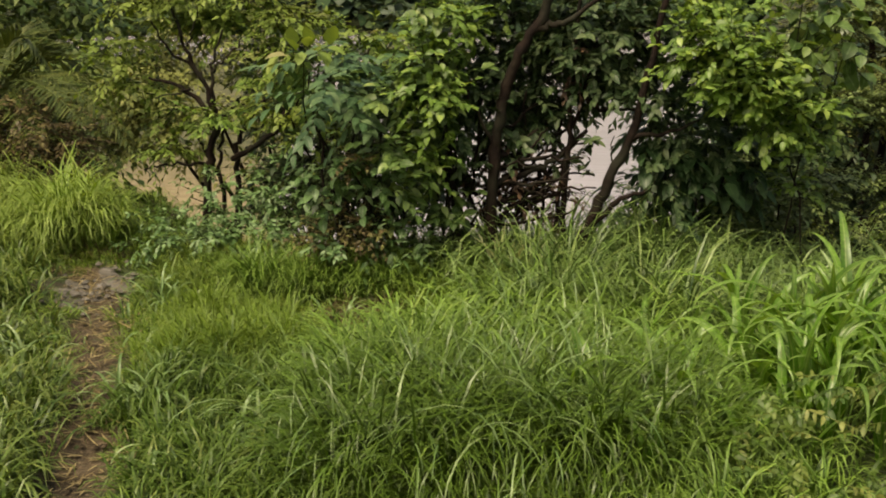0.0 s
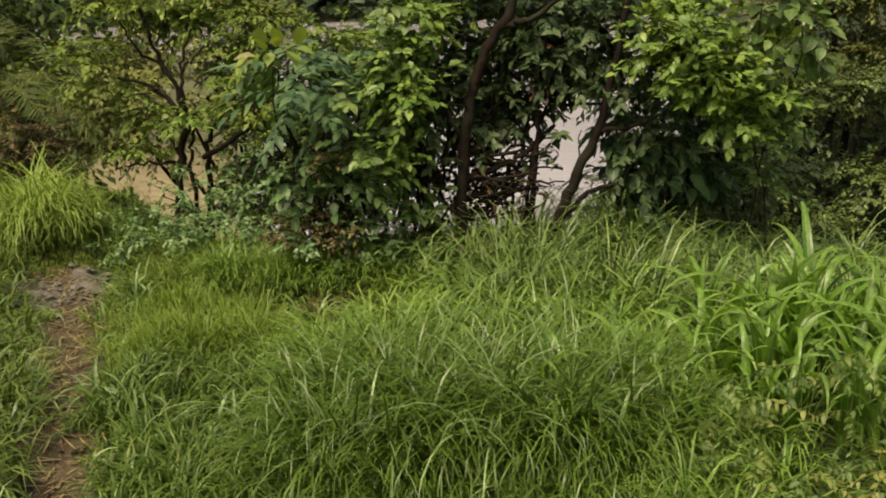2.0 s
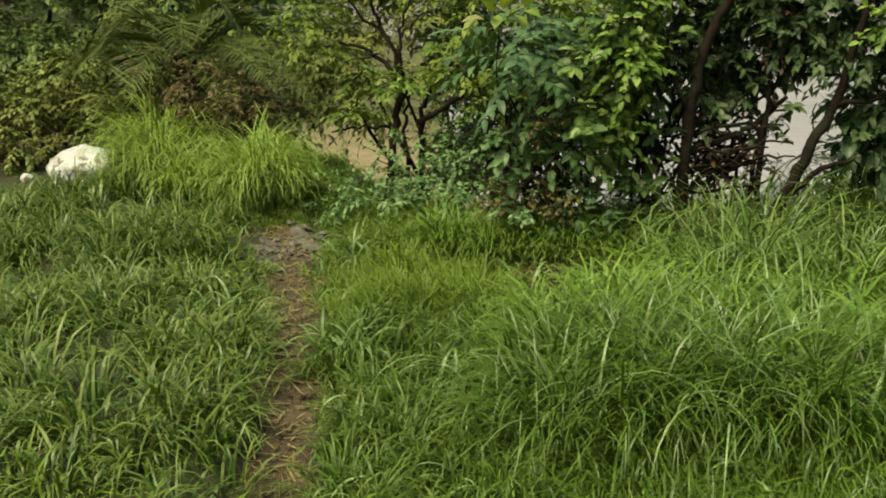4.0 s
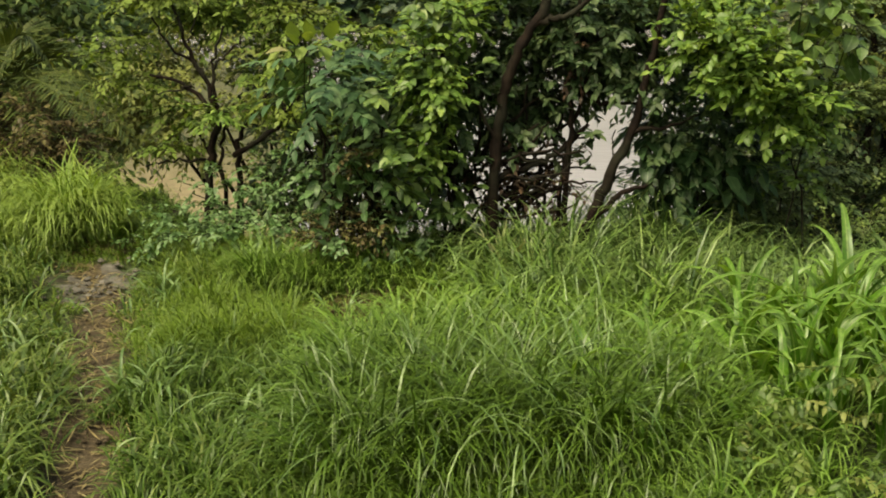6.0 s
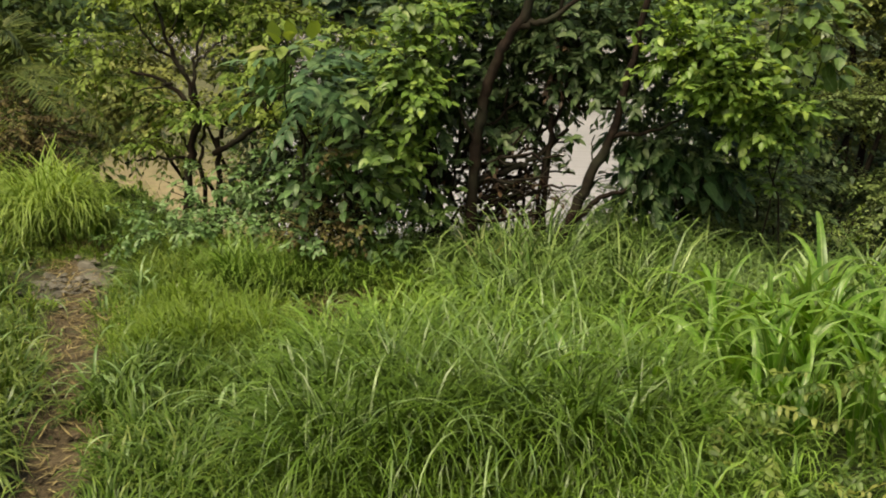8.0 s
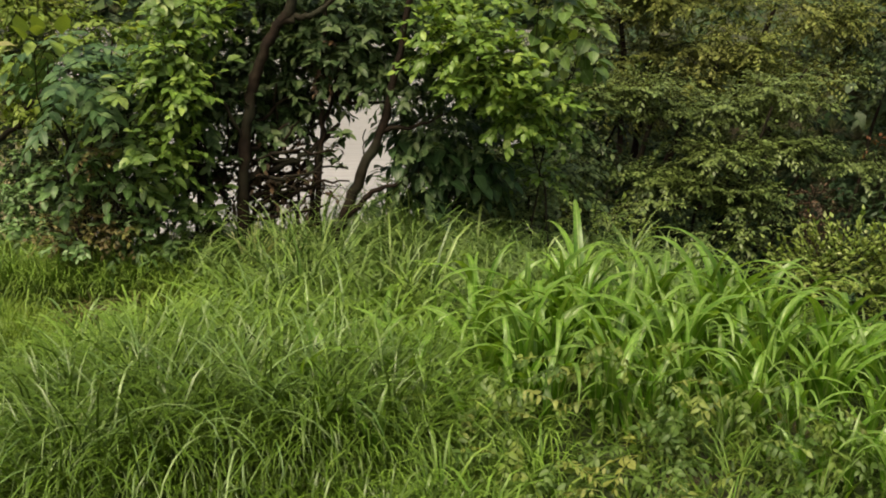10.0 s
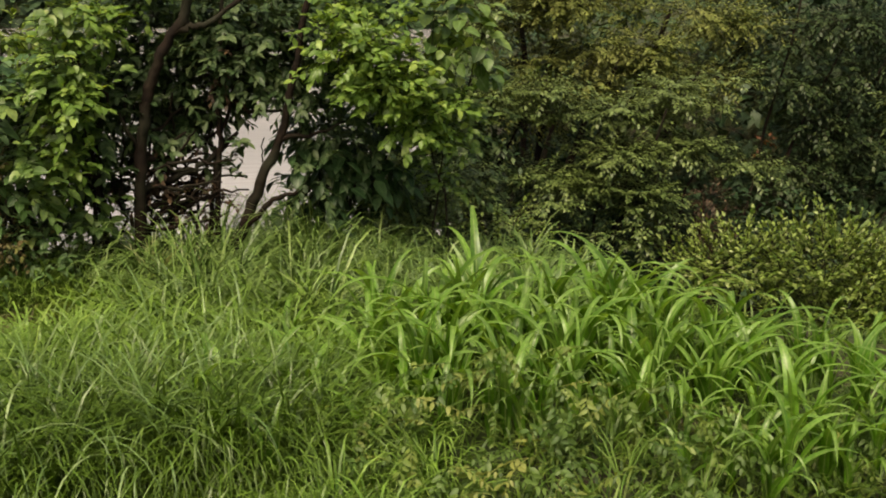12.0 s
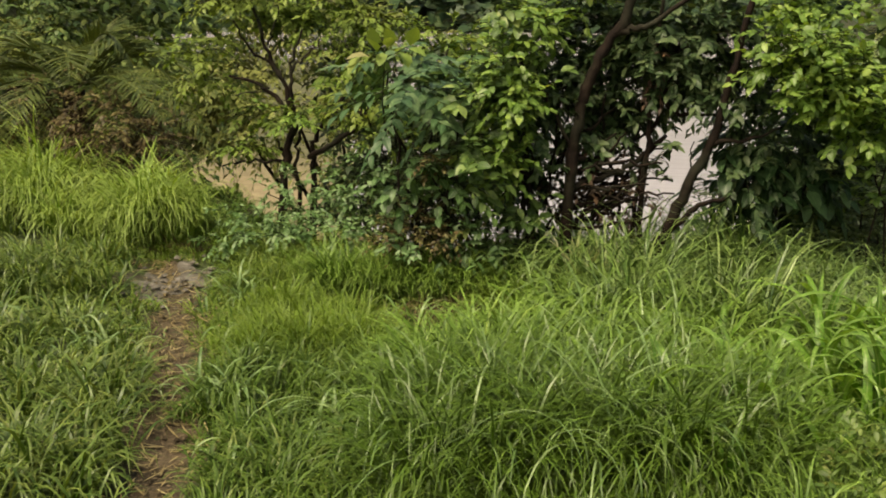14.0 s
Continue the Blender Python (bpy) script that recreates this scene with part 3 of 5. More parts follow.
# short grass over the level bank, in soft hummocks
rng = np.random.default_rng(21)
x, y = scatter(5200, -3.2, 3.7, 4.3, 7.4)
ok = (y < edge_y(x) + 0.3) & (np.abs(x + 0.1) < 0.75 * y + 0.9) & ((y > 4.55) | (x > -1.6)) & ((x < 0.55) | (y > 5.9))
x, y = x[ok], y[ok]
x, y = thin(x, y, off_path(x, y) * np.where((x > -0.4) & (y < 4.9), 0.35, 1) * np.where(x < np.interp(y, PATH_Y, PATH_X) - 0.1, 0.35, 1))
x, y, az, v = tufts(x, y, 26, 0.08, 0.5)
hum, dx, dy = hummock(x, y)
az = np.arctan2(np.sin(az) + 9 * dy, np.cos(az) + 9 * dx)
lay_grass("lawn_grass", "short soft yellow-green grass in uneven hummocks", LAWN, x, y, (0.03 + hum) * v * rng.uniform(0.6, 1.2, len(x)), rng.uniform(0.0032, 0.006, len(x)), (0.05, 0.7), (0.9, 2.8), 3, azim=az, power=(1.4, 3.0))
x, y = scatter(19000, -12.0, 12.0, -10.0, 2.9)
x, y = thin(x, y, np.clip((path_gap(x, y) - 0.15) / 0.1, 0, 1) * np.clip(1.3 - np.hypot(x, y) / 9 + 0.25 * wave(x, y, 0.9), 0.05, 1) * 0.8)
x, y, az, v = tufts(x, y, 10, 0.15)
lay_grass("trodden_grass", "short trodden grass on the level bank", LAWN, x, y, 0.16 * v * rng.uniform(0.6, 1.3, len(x)), rng.uniform(0.009, 0.018, len(x)), (0.3, 1.0), (0.4, 1.7), 2, azim=az)
x, y = scatter(700, -8.5, -3.4, 2.8, 9.0)
x, y = thin(x, y, (np.abs(x + 0.1) > 0.75 * y + 0.6) * 1.0)
x, y, az, v = tufts(x, y, 16, 0.11)
lay_grass("side_grass", "lush meadow grass running on along the bank", LUSH, x, y, 0.26 * v * rng.uniform(0.6, 1.3, len(x)), rng.uniform(0.008, 0.016, len(x)), (0.1, 0.8), (0.6, 2.2), 4, azim=az)


def heap(n, spots):
    """Roots in clumps ((x, y), (rx, ry), share)."""
    tot = sum(s[2] for s in spots)
    xs, ys, rel = [], [], []
    for (cx, cy), (rx, ry), sh in spots:
        k = int(n * sh / tot)
        th, r = rng.uniform(0, 2 * np.pi, k), rng.random(k) ** 0.6
        xs.append(cx + rx * r * np.cos(th)), ys.append(cy + ry * r * np.sin(th)), rel.append(r)
    return np.concatenate(xs), np.concatenate(ys), np.concatenate(rel)


# rough grass in the dips before the hummocks
rng = np.random.default_rng(22)
x, y = scatter(600, -2.0, -0.3, 2.7, 4.75)
x, y = thin(x, y, off_path(x, y) * (x > np.interp(y, PATH_Y, PATH_X)) * np.clip((4.62 + 0.12 * np.sin(x * 5) - y) / 0.12, 0, 1))
x, y, az, v = tufts(x, y, 26, 0.07, 0.9)
lay_grass("rough_grass", "rough dark green grass in dips beside the footpath", ROUGH, x, y, (0.17 + 0.05 * wave(x, y, 5.0, 0.4)) * v * rng.uniform(0.55, 1.25, len(x)), rng.uniform(0.0045, 0.0095, len(x)), (0.05, 0.7), (1.4, 3.3), 5, azim=az, power=(1.4, 3.2))
x, y = scatter(420, -2.3, 0.3, 2.8, 6.4)
x, y = thin(x, y, off_path(x, y) * np.clip(0.5 + 0.5 * wave(x, y, 3.7, 2.2), 0.1, 1) * (path_gap(x, y) > 0.16))
x, y, az, v = tufts(x, y, 13, 0.06)
lay_grass("coarse_grass", "coarse yellow-green grass in scattered tufts", COARSE, x, y, 0.19 * v * rng.uniform(0.5, 1.25, len(x)), rng.uniform(0.005, 0.010, len(x)), (0.1, 0.8), (1.6, 3.2), 5, azim=az, power=2.4)

# the large dark tussocks: blades rise close together and hook over at their tips
x, y, r = heap(300, [((0.05, 3.78), (0.62, 0.30), 5), ((0.45, 3.85), (0.40, 0.28), 2.5), ((-0.35, 3.85), (0.3, 0.25), 1.3), ((0.3, 3.52), (0.55, 0.2), 2.4), ((-0.22, 3.5), (0.35, 0.2), 1.4)])
x, y, az, v = tufts(x, y, 46, 0.075, 0.6)
lay_grass("tussock_grass", "tall fine dark green tussock grass with arching blades", TUSSOCK, x, y, 0.47 * v * rng.uniform(0.4, 1.1, len(x)), rng.uniform(0.005, 0.0095, len(x)), (0.02, 0.5), (1.4, 3.1), 6, azim=az, power=(1.3, 3.0))

# lighter upright grass between the tussocks and the bank's edge
x, y = scatter(430, -0.6, 1.0, 3.85, 5.35)
x, y = thin(x, y, off_path(x, y) * np.clip((x + 0.62 + 0.12 * np.sin(y * 9)) / 0.15, 0, 1) * ((x > 0) | (y < 4.9)))
x, y, az, v = tufts(x, y, 34, 0.06, 0.6)
lay_grass("upright_grass", "upright yellow-green grass with hooked pale tips", MEADOW, x, y, 0.37 * v * rng.uniform(0.45, 1.2, len(x)), rng.uniform(0.007, 0.0135, len(x)), (0.02, 0.45), (1.7, 3.3), 5, azim=az, power=(1.3, 2.8))

x, y = scatter(420, -0.7, 1.0, 2.5, 3.45)
x, y, az, v = tufts(x, y, 26, 0.07, 0.8)
lay_grass("short_tussock_grass", "short dark grass at the foot of the tussocks", TUSSOCK, x, y, 0.2 * v * rng.uniform(0.5, 1.2, len(x)), rng.uniform(0.004, 0.008, len(x)), (0.05, 0.7), (1.2, 3.0), 4, azim=az, power=(1.4, 3.0))

x, y = scatter(90, 0.5, 1.15, 2.9, 4.0)
x, y, az, v = tufts(x, y, 34, 0.06, 0.6)
lay_grass("upright_grass", "upright pale green grass before the fodder clumps", MEADOW, x, y, 0.24 * v * rng.uniform(0.45, 1.2, len(x)), rng.uniform(0.006, 0.011, len(x)), (0.02, 0.5), (1.4, 3.3), 5, azim=az, power=(1.4, 3.2))

# thin grass under the fodder and down the slope beside it
x, y = scatter(620, 0.8, 4.3, 2.6, 5.2)
x, y, az, v = tufts(x, y, 16, 0.09, 0.8)
lay_grass("under_grass", "thin dark grass under the fodder stalks", ROUGH, x, y, 0.15 * v * rng.uniform(0.5, 1.3, len(x)), rng.uniform(0.006, 0.012, len(x)), (0.1, 0.9), (0.8, 2.8), 4, azim=az)

rng = np.random.default_rng(23)
x, y = scatter(215, 0.15, 2.75, 4.7, 6.3)
ok = (y < edge_y(x) + 0.1) & (y > 4.65 + 0.25 * np.sin(x * 3))
x, y, az, v = tufts(x[ok], y[ok], 46, 0.06, 0.5)
lay_grass("bank_grass", "tall pale green grass arching along the bank's edge", BANK, x, y, (0.56 - 0.20 * np.clip((x - 1.0) / 0.7, 0, 1)) * v * rng.uniform(0.45, 1.25, len(x)), rng.uniform(0.006, 0.0125, len(x)), (0.02, 0.45), (1.7, 3.3), 6, azim=az, power=(1.3, 2.6))

x, y = scatter(1200, -4.7, -1.3, 2.5, 7.0)
x, y = thin(x, y, off_path(x, y) * (x < np.interp(y, PATH_Y, PATH_X)) * np.clip(0.75 + 0.6 * wave(x, y, 4.4, 1.7), 0.25, 1))
x, y, az, v = tufts(x, y, 30, 0.065, 0.7)
lay_grass("meadow_grass", "lush bluish green meadow grass beside the footpath", LUSH, x, y, (0.23 + 0.08 * wave(x, y, 3.1)) * v * rng.uniform(0.5, 1.3, len(x)), rng.uniform(0.006, 0.0135, len(x)), (0.05, 0.75), (1.5, 3.4), 5, azim=az, power=(1.4, 3.2))

# stands of tall soft grass beyond the head of the path
rng = np.random.default_rng(24)
x, y, r = heap(430, [((-2.66, 7.0), (0.30, 0.20), 5), ((-3.42, 7.25), (0.36, 0.22), 6), ((-3.52, 7.5), (0.24, 0.2), 3), ((-2.40, 6.98), (0.14, 0.14), 0.8), ((-3.05, 6.95), (0.3, 0.15), 1.2)])
x, y, az, v = tufts(x, y, 26, 0.07, 0.8)
tall = 0.36 + 0.26 * np.exp(-((x + 2.66) / 0.24) ** 2) + (0.26 + 0.36 * (y > 7.42)) * np.exp(-((x + 3.56) / 0.26) ** 2)
az = np.where(rng.random(len(az)) < 0.6, rng.uniform(0, 2 * np.pi, len(az)), az)
lay_grass("reed_grass", "tall soft yellow-green grass growing in thick stands", BRIGHT, x, y, 0.98 * tall * v * rng.uniform(0.35, 1.15, len(x)), rng.uniform(0.006, 0.0125, len(x)), (0.0, 0.35), (1.9, 3.6), 5, azim=az, power=(1.5, 3.2))

x, y = scatter(560, -4.2, 0.6, 2.9, 6.4)
x, y = thin(x, y, off_path(x, y))
lay_grass("pale_grass_blades", "scattered broader pale blades bowed over the grass", PALE_BLADE, x, y, rng.uniform(0.16, 0.32, len(x)), rng.uniform(0.008, 0.0145, len(x)), (0.15, 0.75), (1.9, 3.3), 10, fold=0.2, power=1.7)

x, y, r = heap(150, [((-1.72, 5.76), (0.07, 0.05), 1), ((-1.61, 6.1), (0.07, 0.05), 1), ((-1.29, 4.07), (0.07, 0.05), 1), ((-1.44, 4.13), (0.07, 0.05), 1), ((-0.88, 3.95), (0.07, 0.05), 1), ((-0.66, 5.27), (0.07, 0.05), 1), ((-1.65, 5.6), (0.07, 0.05), 1), ((-2.07, 4.52), (0.07, 0.05), 1), ((-2.82, 5.09), (0.07, 0.05), 1)])
lay_grass("pale_tufts", "tufts of broad pale blades bowed over the short grass", PALE_BLADE, x, y, rng.uniform(0.22, 0.36, len(x)), rng.uniform(0.009, 0.016, len(x)), (0.05, 0.5), (1.9, 3.2), 10, fold=0.2, power=(1.5, 2.6))

x, y, r = heap(1250, [((1.6, 5.55), (0.9, 0.25), 4), ((0.05, 3.62), (0.75, 0.30), 6), ((0.3, 4.2), (0.6, 0.5), 3), ((0.9, 5.3), (0.8, 0.45), 7), ((2.0, 5.2), (0.7, 0.4), 3)])
lay_grass("arching_grass_blades", "long pale arching blades over the tussocks", PALE_BLADE, x, y, rng.uniform(0.42, 0.78, len(x)) * (1 - 0.2 * (x > 1.3)), rng.uniform(0.005, 0.0095, len(x)), (0.08, 0.5), (1.6, 3.2), 10, fold=0.0, power=(1.3, 2.6))

ly = rng.uniform(2.6, 6.5, 900)
lx = np.interp(ly, PATH_Y, PATH_X) + rng.normal(0, 0.12, 900)
lay_grass("dry_litter", "dry straw and dead leaves lying on the footpath", STRAW, lx, ly, rng.uniform(0.03, 0.13, 900), rng.uniform(0.003, 0.011, 900), (1.35, 1.55), (-0.3, 0.25), 3, lift=0.022)

x, y, r = heap(60, [((0.3, 5.62), (0.14, 0.07), 1)])
lay_grass("pale_tuft", "tuft of bleached whitish grass at the tree's foot", BLEACHED, x, y, rng.uniform(0.25, 0.5, len(x)), rng.uniform(0.010, 0.02, len(x)), (0.02, 0.3), (0.2, 1.6), 7, fold=0.2)


def clods(n, x, y, size):
    """Small uneven lumps lying on the ground, joined."""
    d = np.array([(1, 0, 0), (0.3, 0.95, 0), (-0.81, 0.59, 0), (-0.81, -0.59, 0), (0.3, -0.95, 0), (0, 0, 1), (0, 0, -1)])
    f = np.array([(i, (i + 1) % 5, 5, 5) for i in range(5)] + [((i + 1) % 5, i, 6, 6) for i in range(5)])
    co = d[None] * rng.uniform(0.6, 1.3, (n, 7, 1)) * (size[:, None, None] * np.array([1, 1, 0.6]))
    co = co + np.stack([x, y, ground_z(x, y) + 0.02 + 0.2 * size], -1)[:, None]
    me = bpy.data.meshes.new("clods")
    me.from_pydata(co.reshape(-1, 3).tolist(), [], [(int(a + k * 7), int(b + k * 7), int(c + k * 7)) for k in range(n) for a, b, c, _ in f])
    return me


cy = rng.uniform(2.6, 6.1, 150)
cx = np.interp(cy, PATH_Y, PATH_X) + rng.normal(0, 0.08, 150)
ob = piece("earth_clods", clods(150, cx, cy, rng.uniform(0.006, 0.016, 150)), PATH)
tagged(ob, "small brown clods of earth on the footpath", "clods", kind="stuff")
ob = piece("gravel", clods(90, -2.2 + rng.normal(0, 0.13, 90), 6.1 + rng.normal(0, 0.2, 90), rng.uniform(0.008, 0.03, 90)), GRIT)
tagged(ob, "grey gravel and small stones on the bare patch", "gravel", kind="stuff")

x, y = scatter(260, -1.75, 0.15, 5.85, 6.6)
x, y, az, v = tufts(x, y, 30, 0.09)
lay_grass("edge_grass", "soft green grass growing up to the shrubs", COARSE, x, y, 0.22 * v * rng.uniform(0.6, 1.3, len(x)), rng.uniform(0.004, 0.007, len(x)), (0.1, 0.7), (0.7, 2.6), 4, azim=az, power=2.0)

x, y = scatter(190, -1.3, 0.12, 5.74, 6.02)
x, y = thin(x, y, off_path(x, y))
x, y, az, v = tufts(x, y, 30, 0.08, 0.7)
lay_grass("edge_grass", "yellow-green grass in front of the shrubs", MEADOW, x, y, 0.29 * v * rng.uniform(0.5, 1.3, len(x)), rng.uniform(0.005, 0.009, len(x)), (0.02, 0.45), (1.2, 3.0), 4, azim=az, power=(1.4, 3.0))

x, y = scatter(260, -2.75, -1.25, 6.75, 8.6)
x, y = thin(x, y, off_path(x, y))
x, y, az, v = tufts(x, y, 22, 0.09, 0.8)
lay_grass("slope_grass", "rough green grass hanging over the edge of the bank", MEADOW, x, y, 0.12 * v * rng.uniform(0.5, 1.3, len(x)), rng.uniform(0.006, 0.011, len(x)), (0.1, 0.8), (1.2, 3.0), 4, azim=az)

x, y, r = heap(760, [((-0.62, 5.45), (0.30, 0.26), 4), ((-0.42, 5.62), (0.16, 0.1), 1), ((-2.42, 6.7), (0.25, 0.08), 1)])
lay_grass("withered_grass", "withered brown grass around a small bare patch", WITHERED, x, y, rng.uniform(0.06, 0.2, len(x)), rng.uniform(0.004, 0.008, len(x)), (0.2, 1.2), (0.5, 2.4), 5)

# ---- broad-leaved fodder grass ----
rng = np.random.default_rng(31)


def fodder_leaf(seed):
    """A broad blade: most rise and hook over near the tip, some stand nearly straight."""
    r = np.random.default_rng(seed)
    ln, wd = np.array([r.uniform(0.62, 1.12)]), np.array([r.uniform(0.045, 0.09)])
    upright = seed % 5 in (0, 2)
    bend = r.uniform(0.4, 1.1) if upright else r.uniform(1.7, 3.0)
    ln = ln * (0.62 if upright else 1)
    return mesh_of("leaf", *strips(np.zeros((1, 3)), np.array([0.0]), np.array([r.uniform(0.04, 0.42)]), np.array([bend]), ln, wd, 14, 0.16, np.array([r.uniform(-0.9, 0.9)]), r.uniform(1.5, 2.6), 2.2))


FODDER_LEAVES = [fodder_leaf(s) for s in range(20)]
FODDER_STALK = mesh_of("stalk", *tube([(0, 0, -0.03), (0.008, 0, 0.12), (-0.006, 0.01, 0.28), (0.004, 0.0, 0.42)], (0.011, 0.010, 0.008, 0.004), 6))


def fodder_clump(x, y, stems, tall):
    c = thing("fodder_grass_clump", "clump of broad-leaved bright green fodder grass with arching blades", "grass clump", (x, y, float(ground_z(np.array(x), np.array(y)))), "fodder grass on the bank")
    for s in range(stems + (1.2 < x < 2.8)):
        a, d = rng.uniform(0, 6.28), rng.uniform(0.02, 0.2)
        px, pyy = d * math.cos(a), d * math.sin(a)
        k = tall * rng.uniform(0.75, 1.15)
        piece("stalk", FODDER_STALK, STALK, c, at=pose(px, pyy, 0, rng.uniform(-8, 8), rng.uniform(-8, 8), 0) @ Matrix.Diagonal((1, 1, k, 1)))
        turn = rng.uniform(0, 360)
        for i in range(5):
            turn += 150 + rng.uniform(-35, 35)
            piece("leaf", FODDER_LEAVES[rng.integers(20)], FODDER, c, at=pose(px, pyy, k * (0.01 + 0.045 * i), rng.uniform(-8, 8), rng.uniform(-8, 8), turn) @ Matrix.Scale(k * rng.uniform(0.9, 1.2), 4))


# a close stand along the bank: tallest in its middle, lower towards its rims, weeds before it
for ix in range(12):
    for iy in range(8):
        x = 0.56 + 0.225 * ix + rng.uniform(-0.08, 0.08)
        y = 3.02 + 0.225 * iy + 0.1 * (ix % 2) + rng.uniform(-0.07, 0.07)
        if y < 3.4 and x < 2.05 or y > 4.68 or y > 4.5 - 0.9 * max(x - 2.4, 0):
            continue
        k = 0.60 + 0.34 * math.exp(-((x - 2.1) / 0.75) ** 2 - ((y - 4.2) / 0.45) ** 2) + 0.12 * math.exp(-((x - 2.8) / 0.4) ** 2 - ((y - 3.2) / 0.4) ** 2)
        fodder_clump(x, y, 4 if k > 0.72 else 3, k * rng.uniform(0.9, 1.1) * (0.80 - 0.10 * min(max(x - 1.5, 0) / 0.5, 1)))

# ---- low weeds with feathered leaves ----
rng = np.random.default_rng(32)


def compound_leaf(seed):
    """A feathered leaf: paired leaflets, uneven, some lost, on a bowed stalk."""
    r = np.random.default_rng(seed)
    n = int(r.integers(5, 8))
    ln = r.uniform(0.12, 0.20)
    f = np.linspace(0.2, 1, n)
    bow, sway = r.uniform(0.2, 0.5), r.uniform(-0.25, 0.25)
    base = np.stack([f * ln, sway * ln * f ** 2, -bow * ln * f ** 2 + 0.12 * ln * f], -1)
    o = np.repeat(base, 2, 0) + r.normal(0, 0.003, (2 * n, 3))
    sg = np.tile([1.0, -1.0], n)
    ax = np.stack([r.uniform(0.25, 0.9, 2 * n), sg, r.normal(-0.45, 0.4, 2 * n)], -1)
    keep = r.random(2 * n) < 0.88
    L = r.uniform(0.020, 0.042, 2 * n)
    nr = np.tile([0, 0, 1.0], (2 * n, 1)) + r.normal(0, 0.5, (2 * n, 3))
    lf = leaves(o[keep], ax[keep], nr[keep], L[keep], (L * r.uniform(0.42, 0.6, 2 * n))[keep], (0, 0.3, 0.7, 1), (0.2, 0.95, 0.72, 0.05))
    return mesh_of("feathered_leaf", *merge(lf, tube(np.concatenate([[[0, 0, 0]], base]), np.full(n + 1, 0.0015), 4)))


COMPOUND = [compound_leaf(s) for s in range(10)]
COMPOUND_YELLOW = [compound_leaf(s) for s in range(10, 16)]


def weed(x, y, count, tall, spread, yellow=0):
    z = float(ground_z(np.array(x), np.array(y)))
    w_ = thing("weed", "low weed with feathered leaves turning yellow" if yellow else "low weed with feathered dull green leaves", "weed", (x, y, z), "weeds under the fodder grass")
    for i in range(count):
        a, h = rng.uniform(0, 6.28), tall * rng.uniform(0.35, 1.0)
        d = spread * rng.uniform(0.2, 1.0)
        tip = np.array([d * math.cos(a), d * math.sin(a), h])
        st_ = piece("stem", tube([(0, 0, -0.02), tip * (0.5, 0.5, 0.7), tip], (0.004, 0.003, 0.002), 5), STALK, w_)
        for j in range(3):
            piece("feathered_leaf", COMPOUND[rng.integers(10)] if not yellow else COMPOUND_YELLOW[rng.integers(6)], YELLOW_WEED if yellow else WEED_LEAF, st_, at=pose(*tip, rng.uniform(-15, 15), rng.uniform(-10, 30), math.degrees(a) + rng.uniform(-90, 90)))


for x, y, c, h, s, kind in ((1.02, 3.52, 7, 0.34, 0.2, 0), (1.30, 3.48, 8, 0.42, 0.22, 0), (1.44, 3.42, 6, 0.44, 0.16, 1), (1.62, 3.30, 6, 0.30, 0.2, 0), (1.95, 3.38, 8, 0.36, 0.22, 0),
                            (2.12, 3.22, 6, 0.30, 0.16, 1), (1.15, 3.15, 7, 0.22, 0.22, 0), (1.45, 3.05, 8, 0.22, 0.24, 0), (1.80, 3.05, 8, 0.20, 0.24, 0), (2.05, 2.92, 7, 0.20, 0.22, 0), (0.95, 3.25, 5, 0.2, 0.2, 1),
                            (2.38, 3.12, 6, 0.24, 0.22, 0), (2.65, 3.12, 6, 0.20, 0.22, 0), (2.9, 3.2, 6, 0.2, 0.22, 0), (1.3, 2.8, 7, 0.18, 0.22, 0), (1.65, 2.78, 7, 0.18, 0.22, 0)):
    weed(x, y, c, h, s, kind)

# ---- the crooked tree on the edge of the bank ----
rng = np.random.default_rng(33)
tree = thing("crooked_tree", "crooked dark-barked tree with light green leaves on the bank's edge", "tree", (0.2, 5.85, 0))


def under(parent, geo):
    """Arrays in world places, made relative to their thing."""
    return geo[0] - np.array(parent.location), geo[1], geo[2]


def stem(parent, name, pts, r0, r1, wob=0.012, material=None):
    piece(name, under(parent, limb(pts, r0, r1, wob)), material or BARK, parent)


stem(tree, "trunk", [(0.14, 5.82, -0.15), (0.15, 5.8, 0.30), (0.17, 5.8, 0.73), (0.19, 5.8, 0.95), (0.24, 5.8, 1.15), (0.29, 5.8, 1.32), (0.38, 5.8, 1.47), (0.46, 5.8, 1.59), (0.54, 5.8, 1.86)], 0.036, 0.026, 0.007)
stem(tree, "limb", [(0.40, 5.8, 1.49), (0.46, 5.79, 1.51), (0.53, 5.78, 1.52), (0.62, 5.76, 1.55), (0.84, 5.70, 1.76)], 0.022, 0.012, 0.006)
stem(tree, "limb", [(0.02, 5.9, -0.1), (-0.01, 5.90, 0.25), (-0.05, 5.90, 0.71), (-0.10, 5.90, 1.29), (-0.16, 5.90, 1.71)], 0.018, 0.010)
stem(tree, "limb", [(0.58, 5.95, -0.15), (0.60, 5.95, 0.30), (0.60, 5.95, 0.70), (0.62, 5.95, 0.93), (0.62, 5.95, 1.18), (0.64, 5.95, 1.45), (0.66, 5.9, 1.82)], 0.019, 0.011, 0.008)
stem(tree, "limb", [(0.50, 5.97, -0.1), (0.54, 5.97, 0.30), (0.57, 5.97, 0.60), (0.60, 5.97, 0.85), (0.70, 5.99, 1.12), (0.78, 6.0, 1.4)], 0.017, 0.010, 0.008)
